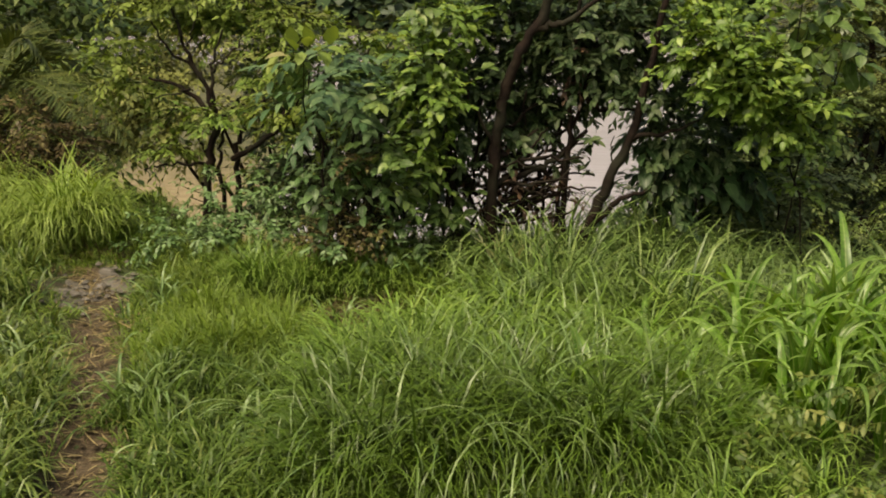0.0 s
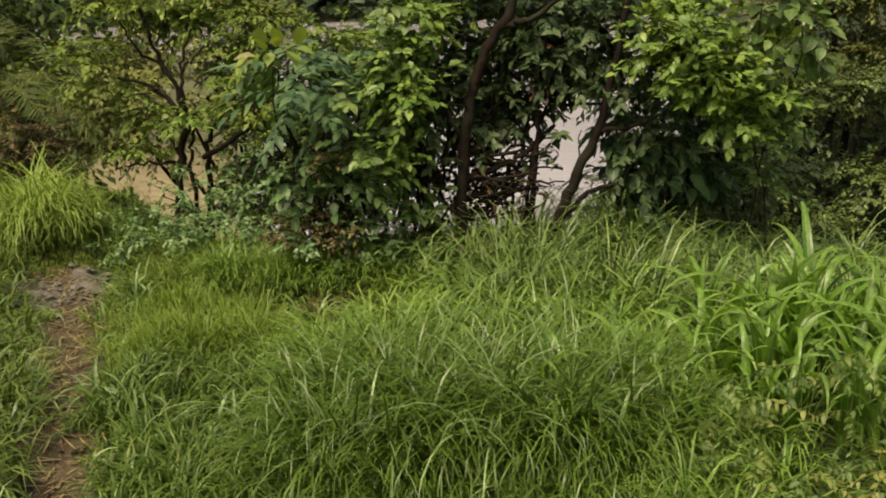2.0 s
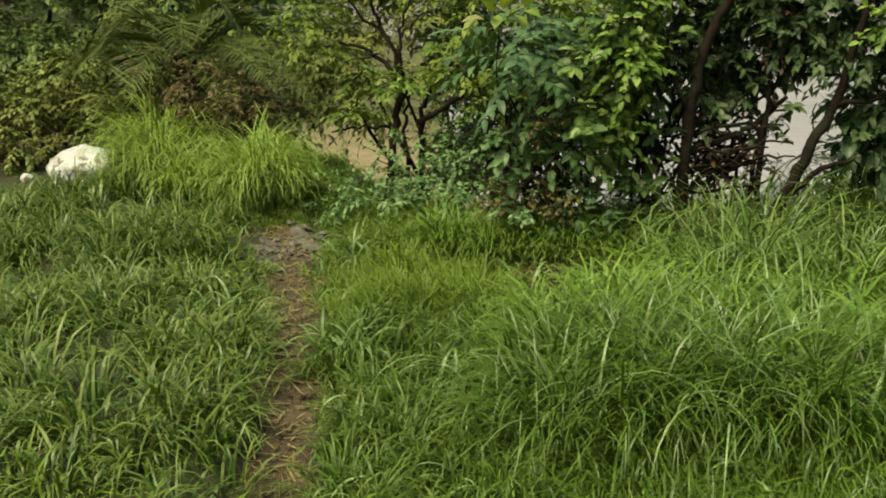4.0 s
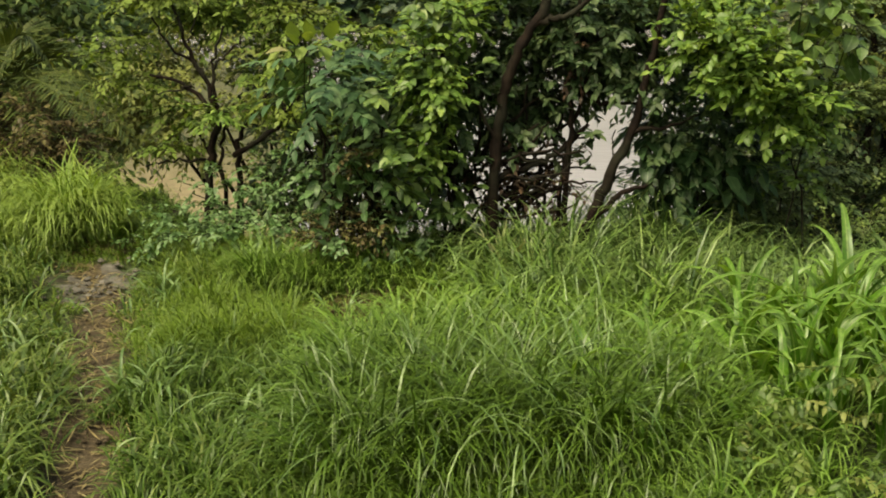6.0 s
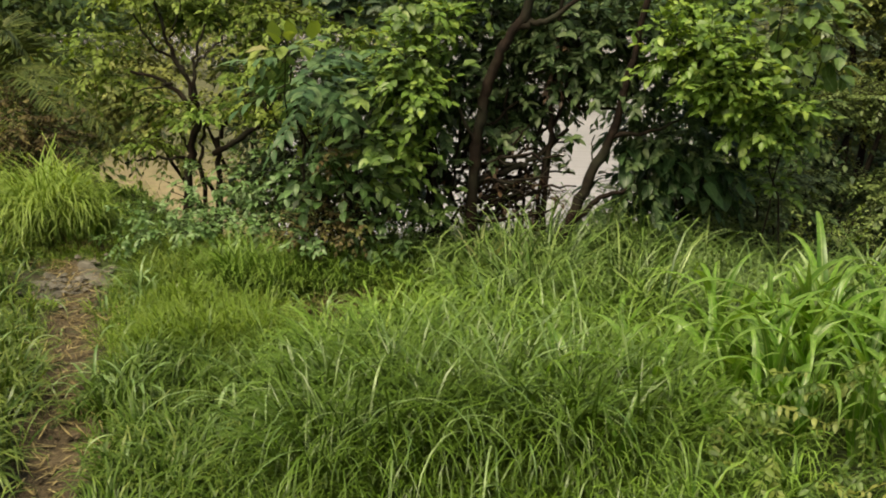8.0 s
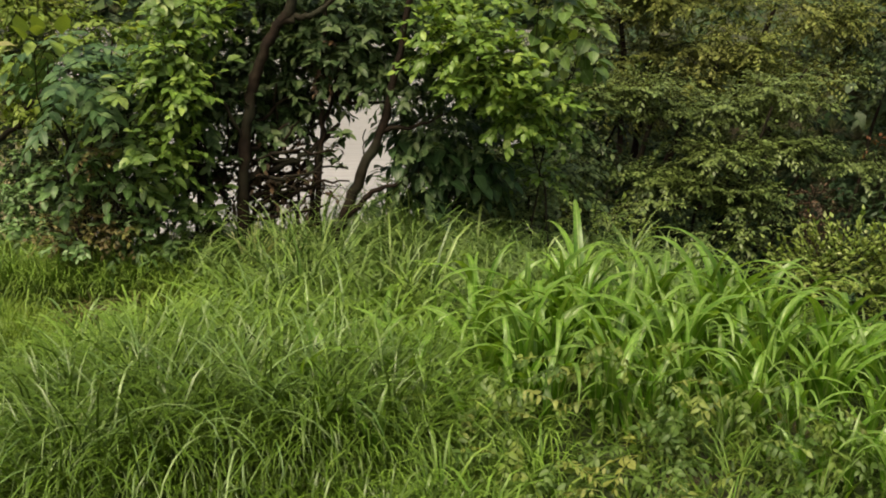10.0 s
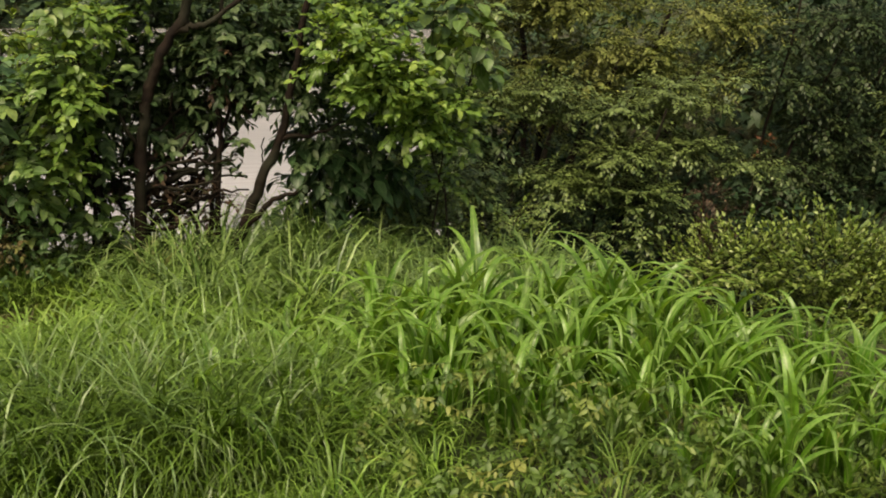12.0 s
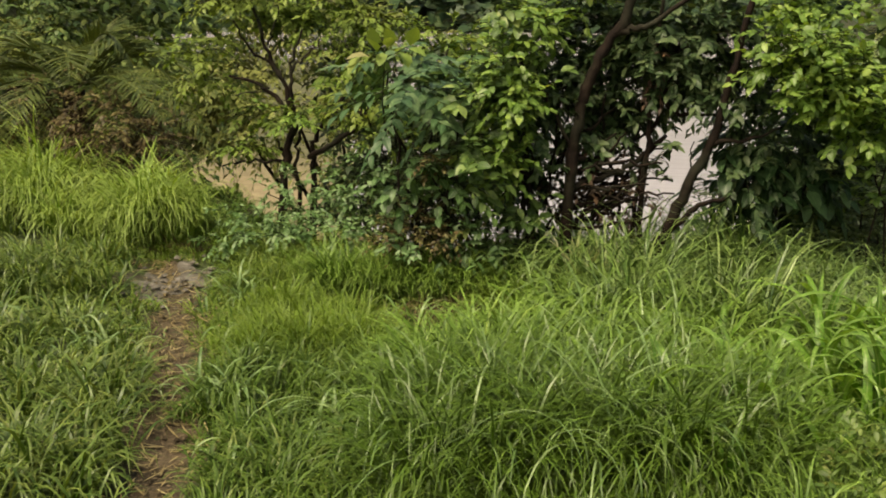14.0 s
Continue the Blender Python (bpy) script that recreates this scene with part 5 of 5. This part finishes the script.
shrub("thicket_shrub", "thicket shrub with layered sprays of small leaves", (3.5, 7.2, -0.8), [((3.85, 7.20, 0.72), (0.55, 0.4, 0.3), 456), ((3.54, 7.20, 0.33), (0.5, 0.4, 0.3), 425), ((4.36, 7.20, 0.35), (0.5, 0.4, 0.35), 395), ((4.23, 7.50, 0.94), (0.45, 0.4, 0.25), 273), ((3.20, 7.00, 0.13), (0.5, 0.35, 0.25), 190), ((3.85, 7.00, 0.01), (0.45, 0.3, 0.25), 130)], 11, 0.22, 0.043, 0.5, HEDGE_LEAF, 0.02, 0.85, 6, group="thicket on the slope", lumps=6, tier=0.3)
shrub("thicket_shrub", "low thicket shrub with olive green sprays at the slope's top", (1.85, 6.45, -0.3), [((1.72, 6.2, 0.52), (0.16, 0.12, 0.12), 60), ((1.90, 6.2, 0.42), (0.24, 0.14, 0.15), 100), ((2.12, 6.25, 0.56), (0.2, 0.15, 0.12), 80), ((1.84, 6.2, 0.20), (0.3, 0.16, 0.12), 70)], 10, 0.18, 0.042, 0.5, HEDGE_LEAF, 0.02, 0.8, 4, 0.012, group="thicket on the slope", lumps=5, tier=0.3)
shrub("olive_tree", "tall olive green thicket tree with rusty tinge", (3.6, 9.2, -1.2), [((3.49, 8.80, 1.41), (0.7, 0.6, 0.5), 505), ((4.26, 8.80, 1.17), (0.6, 0.5, 0.5), 505), ((5.08, 9.00, 1.41), (0.7, 0.6, 0.5), 452), ((5.71, 9.00, 1.15), (0.5, 0.5, 0.5), 266), ((4.05, 9.20, 2.11), (1.2, 0.8, 0.6), 425), ((3.82, 8.90, 0.60), (0.6, 0.5, 0.4), 220), ((3.48, 9.6, 1.59), (0.5, 0.5, 0.35), 220), ((4.55, 9.8, 1.65), (0.6, 0.5, 0.35), 220)], 11, 0.26, 0.046, 0.5, OLIVE_LEAF, 0.05, 0.6, 6, 0.05, category="tree", lumps=6)
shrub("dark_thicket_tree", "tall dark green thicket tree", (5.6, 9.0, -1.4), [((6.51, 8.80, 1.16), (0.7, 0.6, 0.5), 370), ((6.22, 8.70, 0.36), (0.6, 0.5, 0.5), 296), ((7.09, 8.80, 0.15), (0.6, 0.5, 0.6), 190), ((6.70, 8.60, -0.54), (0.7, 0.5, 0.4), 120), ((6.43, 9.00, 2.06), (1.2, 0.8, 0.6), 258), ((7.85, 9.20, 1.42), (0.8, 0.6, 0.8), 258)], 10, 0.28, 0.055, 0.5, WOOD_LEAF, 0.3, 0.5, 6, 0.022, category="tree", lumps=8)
shrub("bank_bush", "leafy grey-green bush on the slope", (5.3, 6.7, -1.2), [((6.01, 6.80, 0.63), (0.3, 0.3, 0.35), 144)], 10, 0.22, 0.045, 0.5, HEDGE_LEAF, 0.2, 0.7, 3, 0.01, lumps=6)
shrub("box_bush", "dense bush with small yellowish leaves and pale tips", (3.9, 5.7, -0.9), [((4.50, 5.70, -0.04), (0.4, 0.3, 0.2), 366), ((4.89, 5.60, -0.25), (0.4, 0.3, 0.22), 366), ((3.92, 5.80, -0.01), (0.3, 0.25, 0.14), 170), ((3.68, 5.90, -0.04), (0.2, 0.2, 0.1), 72), ((5.30, 5.50, -0.47), (0.3, 0.3, 0.25), 195), ((4.40, 5.50, -0.40), (0.5, 0.3, 0.25), 180)], 10, 0.16, 0.044, 0.5, BOX_LEAF, -0.5, 0.2, 5, 0.012)
shrub("yellowish_bush", "small bush with yellowish green leaves", (2.6, 6.5, -0.5), [((2.47, 6.40, 0.05), (0.24, 0.2, 0.14), 60), ((2.32, 6.30, -0.07), (0.3, 0.2, 0.14), 40)], 9, 0.15, 0.036, 0.52, BOX_LEAF, -0.4, 0.3, 4, 0.01)
shrub("climber", "climber with heart-shaped light green leaves", (1.9, 5.9, 0.3), [((1.99, 5.66, 1.46), (0.1, 0.1, 0.16), 14), ((1.88, 5.66, 1.60), (0.14, 0.1, 0.1), 12), ((1.88, 5.68, 1.36), (0.1, 0.1, 0.1), 7), ((1.74, 5.75, 1.43), (0.08, 0.08, 0.1), 5)], 4, 0.14, 0.095, 0.78, MID_LEAF, 0.6, 0.2, 2, 0.006, small=False, category="climber")

shrub("dead_shrub", "dead shrub with reddish brown twigs and withered leaves", (4.05, 6.4, -0.4), [((4.06, 6.4, 0.01), (0.08, 0.08, 0.12), 46), ((4.01, 6.4, 0.3), (0.09, 0.08, 0.12), 40), ((4.1, 6.4, 0.13), (0.07, 0.08, 0.1), 24)], 5, 0.09, 0.03, 0.45, BROWN_LEAF, 0.1, 0.1, 9, 0.009, bark=DEAD_TWIG)
shrub("orange_leaf_sprig", "sprig of withered orange leaves in the thicket", (4.81, 7.00, 0.46), [((4.80, 7.00, 0.59), (0.05, 0.05, 0.06), 6)], 5, 0.05, 0.038, 0.55, ORANGE_LEAF, 0.5, 0.2, 1, 0.004, category="sprig")

# woods behind, closing the view
shrub("riverside_thicket", "olive green thicket on the lower bank by the water", (-1.4, 9.6, -1.5), [((-1.96, 8.70, 0.60), (0.3, 0.3, 0.14), 26), ((-2.34, 8.80, 0.75), (0.3, 0.3, 0.2), 36), ((-1.40, 8.60, 0.25), (0.34, 0.3, 0.22), 60), ((-2.63, 9.30, 0.60), (0.6, 0.4, 0.3), 166), ((-1.70, 9.30, 0.62), (0.5, 0.4, 0.25), 90), ((-1.23, 9.40, 0.72), (0.6, 0.4, 0.5), 196), ((-2.06, 9.60, 1.06), (0.7, 0.4, 0.4), 212), ((-1.71, 9.70, 1.26), (0.6, 0.4, 0.35), 120), ((-3.14, 9.40, 0.84), (0.5, 0.4, 0.4), 151), ((-0.62, 9.40, 0.77), (0.5, 0.4, 0.5), 151), ((-1.21, 9.00, 0.03), (0.5, 0.3, 0.3), 120)], 9, 0.28, 0.075, 0.5, OLIVE_LEAF, 0.3, 0.5, 5, 0.03, category="thicket", lumps=5)
# Fillers behind the shrubs: shade between them is put into these leaf colours
shrub("bank_thicket", "dark shaded thicket filling the slope of the bank", (3.8, 8.2, -1.3), [((2.47, 8.40, 0.30), (0.6, 0.4, 0.6), 91), ((3.02, 8.20, -0.27), (0.8, 0.4, 0.5), 133), ((3.88, 8.00, -0.36), (0.9, 0.4, 0.5), 154), ((4.97, 8.00, -0.47), (0.9, 0.4, 0.5), 154), ((5.89, 7.60, -0.68), (1.0, 0.5, 0.5), 154), ((6.61, 7.40, -0.57), (0.7, 0.5, 0.6), 112), ((6.26, 9.80, 0.26), (1.6, 0.5, 0.9), 294), ((4.00, 9.80, 0.31), (0.9, 0.4, 0.7), 140), ((8.01, 9.80, 0.54), (1.2, 0.5, 1.0), 182)], 9, 0.34, 0.085, 0.52, FAR_AND_SHADED_LEAF, 0.3, 0.5, 6, 0.03, category="thicket")
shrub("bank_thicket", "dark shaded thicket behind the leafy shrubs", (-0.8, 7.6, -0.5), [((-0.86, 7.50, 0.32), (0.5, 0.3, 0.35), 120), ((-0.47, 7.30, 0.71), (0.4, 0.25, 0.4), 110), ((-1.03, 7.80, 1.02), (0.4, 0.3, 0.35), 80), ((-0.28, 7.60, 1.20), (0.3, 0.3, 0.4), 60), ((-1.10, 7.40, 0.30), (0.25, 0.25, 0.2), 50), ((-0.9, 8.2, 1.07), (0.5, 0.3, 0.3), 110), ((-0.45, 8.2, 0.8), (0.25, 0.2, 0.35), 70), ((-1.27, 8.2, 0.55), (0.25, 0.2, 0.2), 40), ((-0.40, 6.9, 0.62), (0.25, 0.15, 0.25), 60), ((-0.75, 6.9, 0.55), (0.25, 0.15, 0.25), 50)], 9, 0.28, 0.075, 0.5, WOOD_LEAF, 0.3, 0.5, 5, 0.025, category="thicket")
shrub("bank_thicket", "dark shaded thicket behind the tree at the slope", (1.6, 7.2, -0.7), [((1.84, 6.9, 0.35), (0.25, 0.2, 0.25), 80), ((1.66, 6.8, 0.14), (0.2, 0.2, 0.1), 40), ((1.70, 7.20, 0.35), (0.4, 0.3, 0.5), 120), ((2.05, 7.20, 0.35), (0.5, 0.3, 0.5), 140), ((2.36, 7.40, 0.76), (0.4, 0.3, 0.4), 90), ((1.46, 7.40, 1.16), (0.35, 0.3, 0.4), 70)], 9, 0.28, 0.075, 0.5, SHADED_DARK_LEAF, 0.3, 0.5, 4, 0.025, category="thicket")
shrub("background_tree", "shaded tree standing behind the thicket", (6.0, 13.0, -2.4), [((8.72, 9.60, -0.28), (0.9, 0.6, 1.0), 110), ((8.94, 10.50, 1.12), (1.2, 0.6, 1.0), 130), ((6.32, 12.00, 0.67), (2.6, 1.0, 1.3), 416), ((8.44, 11.50, 0.70), (1.8, 1.0, 1.3), 336), ((4.11, 11.00, 0.15), (0.8, 0.8, 0.8), 160), ((6.76, 10.50, -0.71), (2.0, 0.7, 0.6), 256), ((9.33, 10.00, 0.50), (1.2, 1.0, 1.4), 208), ((3.73, 9.00, -0.48), (0.9, 0.5, 0.5), 136)], 5, 0.5, 0.22, 0.58, FAR_AND_SHADED_LEAF, 0.3, 0.4, 6, 0.09, category="tree")

# ---- far left: bush, palm, dead growth, pale stone ----
shrub("bank_bush", "leafy olive green bush beside the pale stone", (-4.9, 8.9, 0.0), [((-5.20, 8.20, 0.23), (0.35, 0.25, 0.16), 70), ((-5.66, 8.10, 0.20), (0.4, 0.3, 0.2), 70), ((-4.85, 8.60, 0.62), (0.6, 0.4, 0.35), 256), ((-5.28, 8.60, 0.51), (0.5, 0.4, 0.4), 192), ((-4.29, 8.80, 0.84), (0.5, 0.4, 0.4), 208), ((-4.52, 8.50, 0.29), (0.35, 0.3, 0.25), 96), ((-5.80, 8.50, 0.63), (0.6, 0.5, 0.5), 192), ((-6.17, 8.40, 0.24), (0.5, 0.5, 0.4), 112)], 9, 0.22, 0.06, 0.5, OLIVE_LEAF, 0.2, 0.5, 5, lumps=6)
shrub("withered_shrub", "withered dark shrub with dull reddish leaves", (-3.3, 8.3, -0.2), [((-3.17, 7.75, 0.69), (0.35, 0.25, 0.22), 170), ((-3.58, 7.95, 0.84), (0.35, 0.25, 0.2), 130), ((-2.98, 7.75, 0.58), (0.25, 0.2, 0.18), 90), ((-5.11, 8.20, 0.14), (0.5, 0.3, 0.2), 90)], 8, 0.2, 0.05, 0.4, BROWN_RED, 0.3, 0.3, 6, 0.012, bark=DEAD_TWIG)
shrub("background_tree", "shaded tree standing behind the palm", (-6.0, 14.0, -1.6), [((-6.45, 11.00, 0.30), (1.2, 0.5, 0.6), 160), ((-4.86, 11.00, 0.24), (1.2, 0.5, 0.6), 176), ((-3.95, 11.00, 0.36), (0.6, 0.5, 0.6), 80), ((-7.39, 10.50, 0.11), (1.0, 0.5, 0.6), 120), ((-7.45, 13.00, 0.92), (1.4, 0.8, 0.8), 457), ((-6.20, 13.50, 0.87), (1.4, 0.8, 0.9), 457), ((-8.83, 12.50, 0.67), (1.4, 0.8, 1.0), 422), ((-4.95, 14.00, 0.98), (1.0, 0.8, 0.8), 264), ((-4.13, 13.00, 0.61), (0.7, 0.6, 0.5), 158), ((-6.66, 13.00, 1.76), (3.0, 1.0, 0.9), 528)], 7, 0.45, 0.16, 0.5, EDGE_LEAF, 0.3, 0.4, 6, 0.09, category="tree")

shrub("woodland_edge", "leafy dark green trees at the edge of the wood", (-6.3, 10.6, -0.1), [((-5.88, 9.90, 1.06), (0.6, 0.4, 0.45), 150), ((-5.25, 10.00, 1.22), (0.6, 0.4, 0.45), 150), ((-4.55, 10.00, 1.16), (0.5, 0.4, 0.4), 110), ((-6.64, 9.80, 0.85), (0.6, 0.4, 0.5), 130), ((-5.72, 10.00, 1.76), (1.4, 0.5, 0.5), 160), ((-4.08, 9.60, 0.81), (0.3, 0.3, 0.25), 50)], 9, 0.28, 0.08, 0.5, EDGE_LEAF, 0.25, 0.5, 6, 0.04, category="tree", lumps=5)

palm = thing("date_palm", "young date palm with dark drooping fronds", "palm", (-3.74, 8.4, -0.5))


def frond(base, azim, rise, length, drop, seed):
    r = np.random.default_rng(seed)
    s = np.linspace(0, 1, 16)
    d = np.array([math.cos(azim), math.sin(azim), 0])
    path = np.asarray(base) + d * (s * length * math.cos(rise))[:, None] + np.array([0, 0, 1.0]) * (length * (math.sin(rise) * s - drop * s ** 2))[:, None]
    ra = tube(path, np.linspace(0.014, 0.003, 16), 5)
    k = 46
    f = np.repeat(np.linspace(0.12, 1, k), 2)
    p = np.stack([np.interp(f, s, path[:, i]) for i in range(3)], -1)
    tn = unit(np.stack([np.interp(f, s, np.gradient(path[:, i])) for i in range(3)], -1))
    sd = unit(np.cross(tn, np.array([0, 0, 1.0]))) * np.where(np.arange(2 * k) % 2 == 0, 1, -1)[:, None]
    ax = tn * 0.75 + sd * 0.8 + np.array([0, 0, 0.2]) + r.normal(0, 0.08, (2 * k, 3))
    ln = 0.36 * np.sin(np.pi * np.clip(f * 0.8 + 0.14, 0, 1)) * r.uniform(0.85, 1.1, 2 * k)
    lf = leaves(p, ax, np.tile([0, 0, 1.0], (2 * k, 1)) + sd * -0.4, ln, np.full(2 * k, 0.016), rows=(0, 0.5, 1), prof=(0.6, 1, 0.1), fold=0.5, curl=0.15)
    return merge(ra, lf)


piece("trunk", under(palm, limb([(-3.74, 8.4, -0.9), (-3.74, 8.4, 0.2), (-3.71, 8.4, 0.95)], 0.12, 0.09, 0.01, 4, 10)), BARK, palm)
for i, (az, ri, ln, dr) in enumerate(((-38, 34, 1.5, 0.62), (-20, 40, 1.75, 0.85), (4, 48, 1.8, 0.75), (-50, 38, 1.3, 0.8), (15, 62, 1.7, 0.85), (50, 60, 1.6, 0.8), (100, 55, 1.5, 0.7), (160, 55, 1.6, 0.85), (190, 45, 1.5, 0.8), (-150, 50, 1.4, 0.8), (-100, 45, 1.2, 0.8), (-12, 72, 1.8, 0.8), (-70, 65, 1.5, 0.8), (210, 65, 1.6, 0.8))):
    piece("frond", under(palm, frond((-3.71, 8.4, 0.85), radians(az), radians(ri), ln, dr, i)), PALM_LEAF, palm)


def stone(name, label, centre, size, seed, material, category="stone", group=""):
    bm = bmesh.new()
    bmesh.ops.create_icosphere(bm, subdivisions=4, radius=1.0)
    for v in bm.verts:
        p = v.co * 1.3 + Vector((seed * 7.1, seed * 3.3, 0))
        v.co *= 1 + 0.22 * noise.noise(p) + 0.14 * noise.noise(p * 2.7) + 0.06 * noise.noise(p * 6)
        v.co = Vector((v.co.x * size[0], v.co.y * size[1], v.co.z * size[2]))
    me = bpy.data.meshes.new(name)
    bm.to_mesh(me)
    bm.free()
    me.polygons.foreach_set("use_smooth", np.full(len(me.polygons), True))
    me.materials.append(material)
    ob = new(name, me)
    ob.location = centre
    return tagged(ob, label, category, group)


stone("pale_boulder", "chalky white boulder half sunk in the grass", (-4.38, 7.80, 0.07), (0.32, 0.24, 0.19), 1, CHALK, "boulder")
stone("pale_stone", "small chalky white stone in the grass", (-4.68, 7.40, 0.09), (0.05, 0.05, 0.04), 2, CHALK)
stone("pale_stone", "small chalky white stone in the grass", (-4.17, 7.30, 0.06), (0.06, 0.05, 0.04), 3, CHALK)

# ---- far woods on the other bank ----
n = 7000
fx, fy = rng.uniform(-75, 75, n), 95 + 70 * rng.random(n) ** 1.7
fo = np.stack([fx, fy, ground_z(fx, fy) + rng.uniform(0, 5, n) * (0.6 + 0.4 * wave(fx, fy, 0.25))], -1)
geo = leaves(fo, rng.normal(0, 1, (n, 3)) * (1, 1, 0.6), np.array([0, -0.6, 1]) + rng.normal(0, 0.4, (n, 3)), rng.uniform(1.6, 3.2, n), rng.uniform(1.3, 2.4, n), **SMALL)
tagged(piece("far_woods", geo, FAR_AND_SHADED_LEAF), "dark distant woods on the far bank", "woods", kind="stuff")
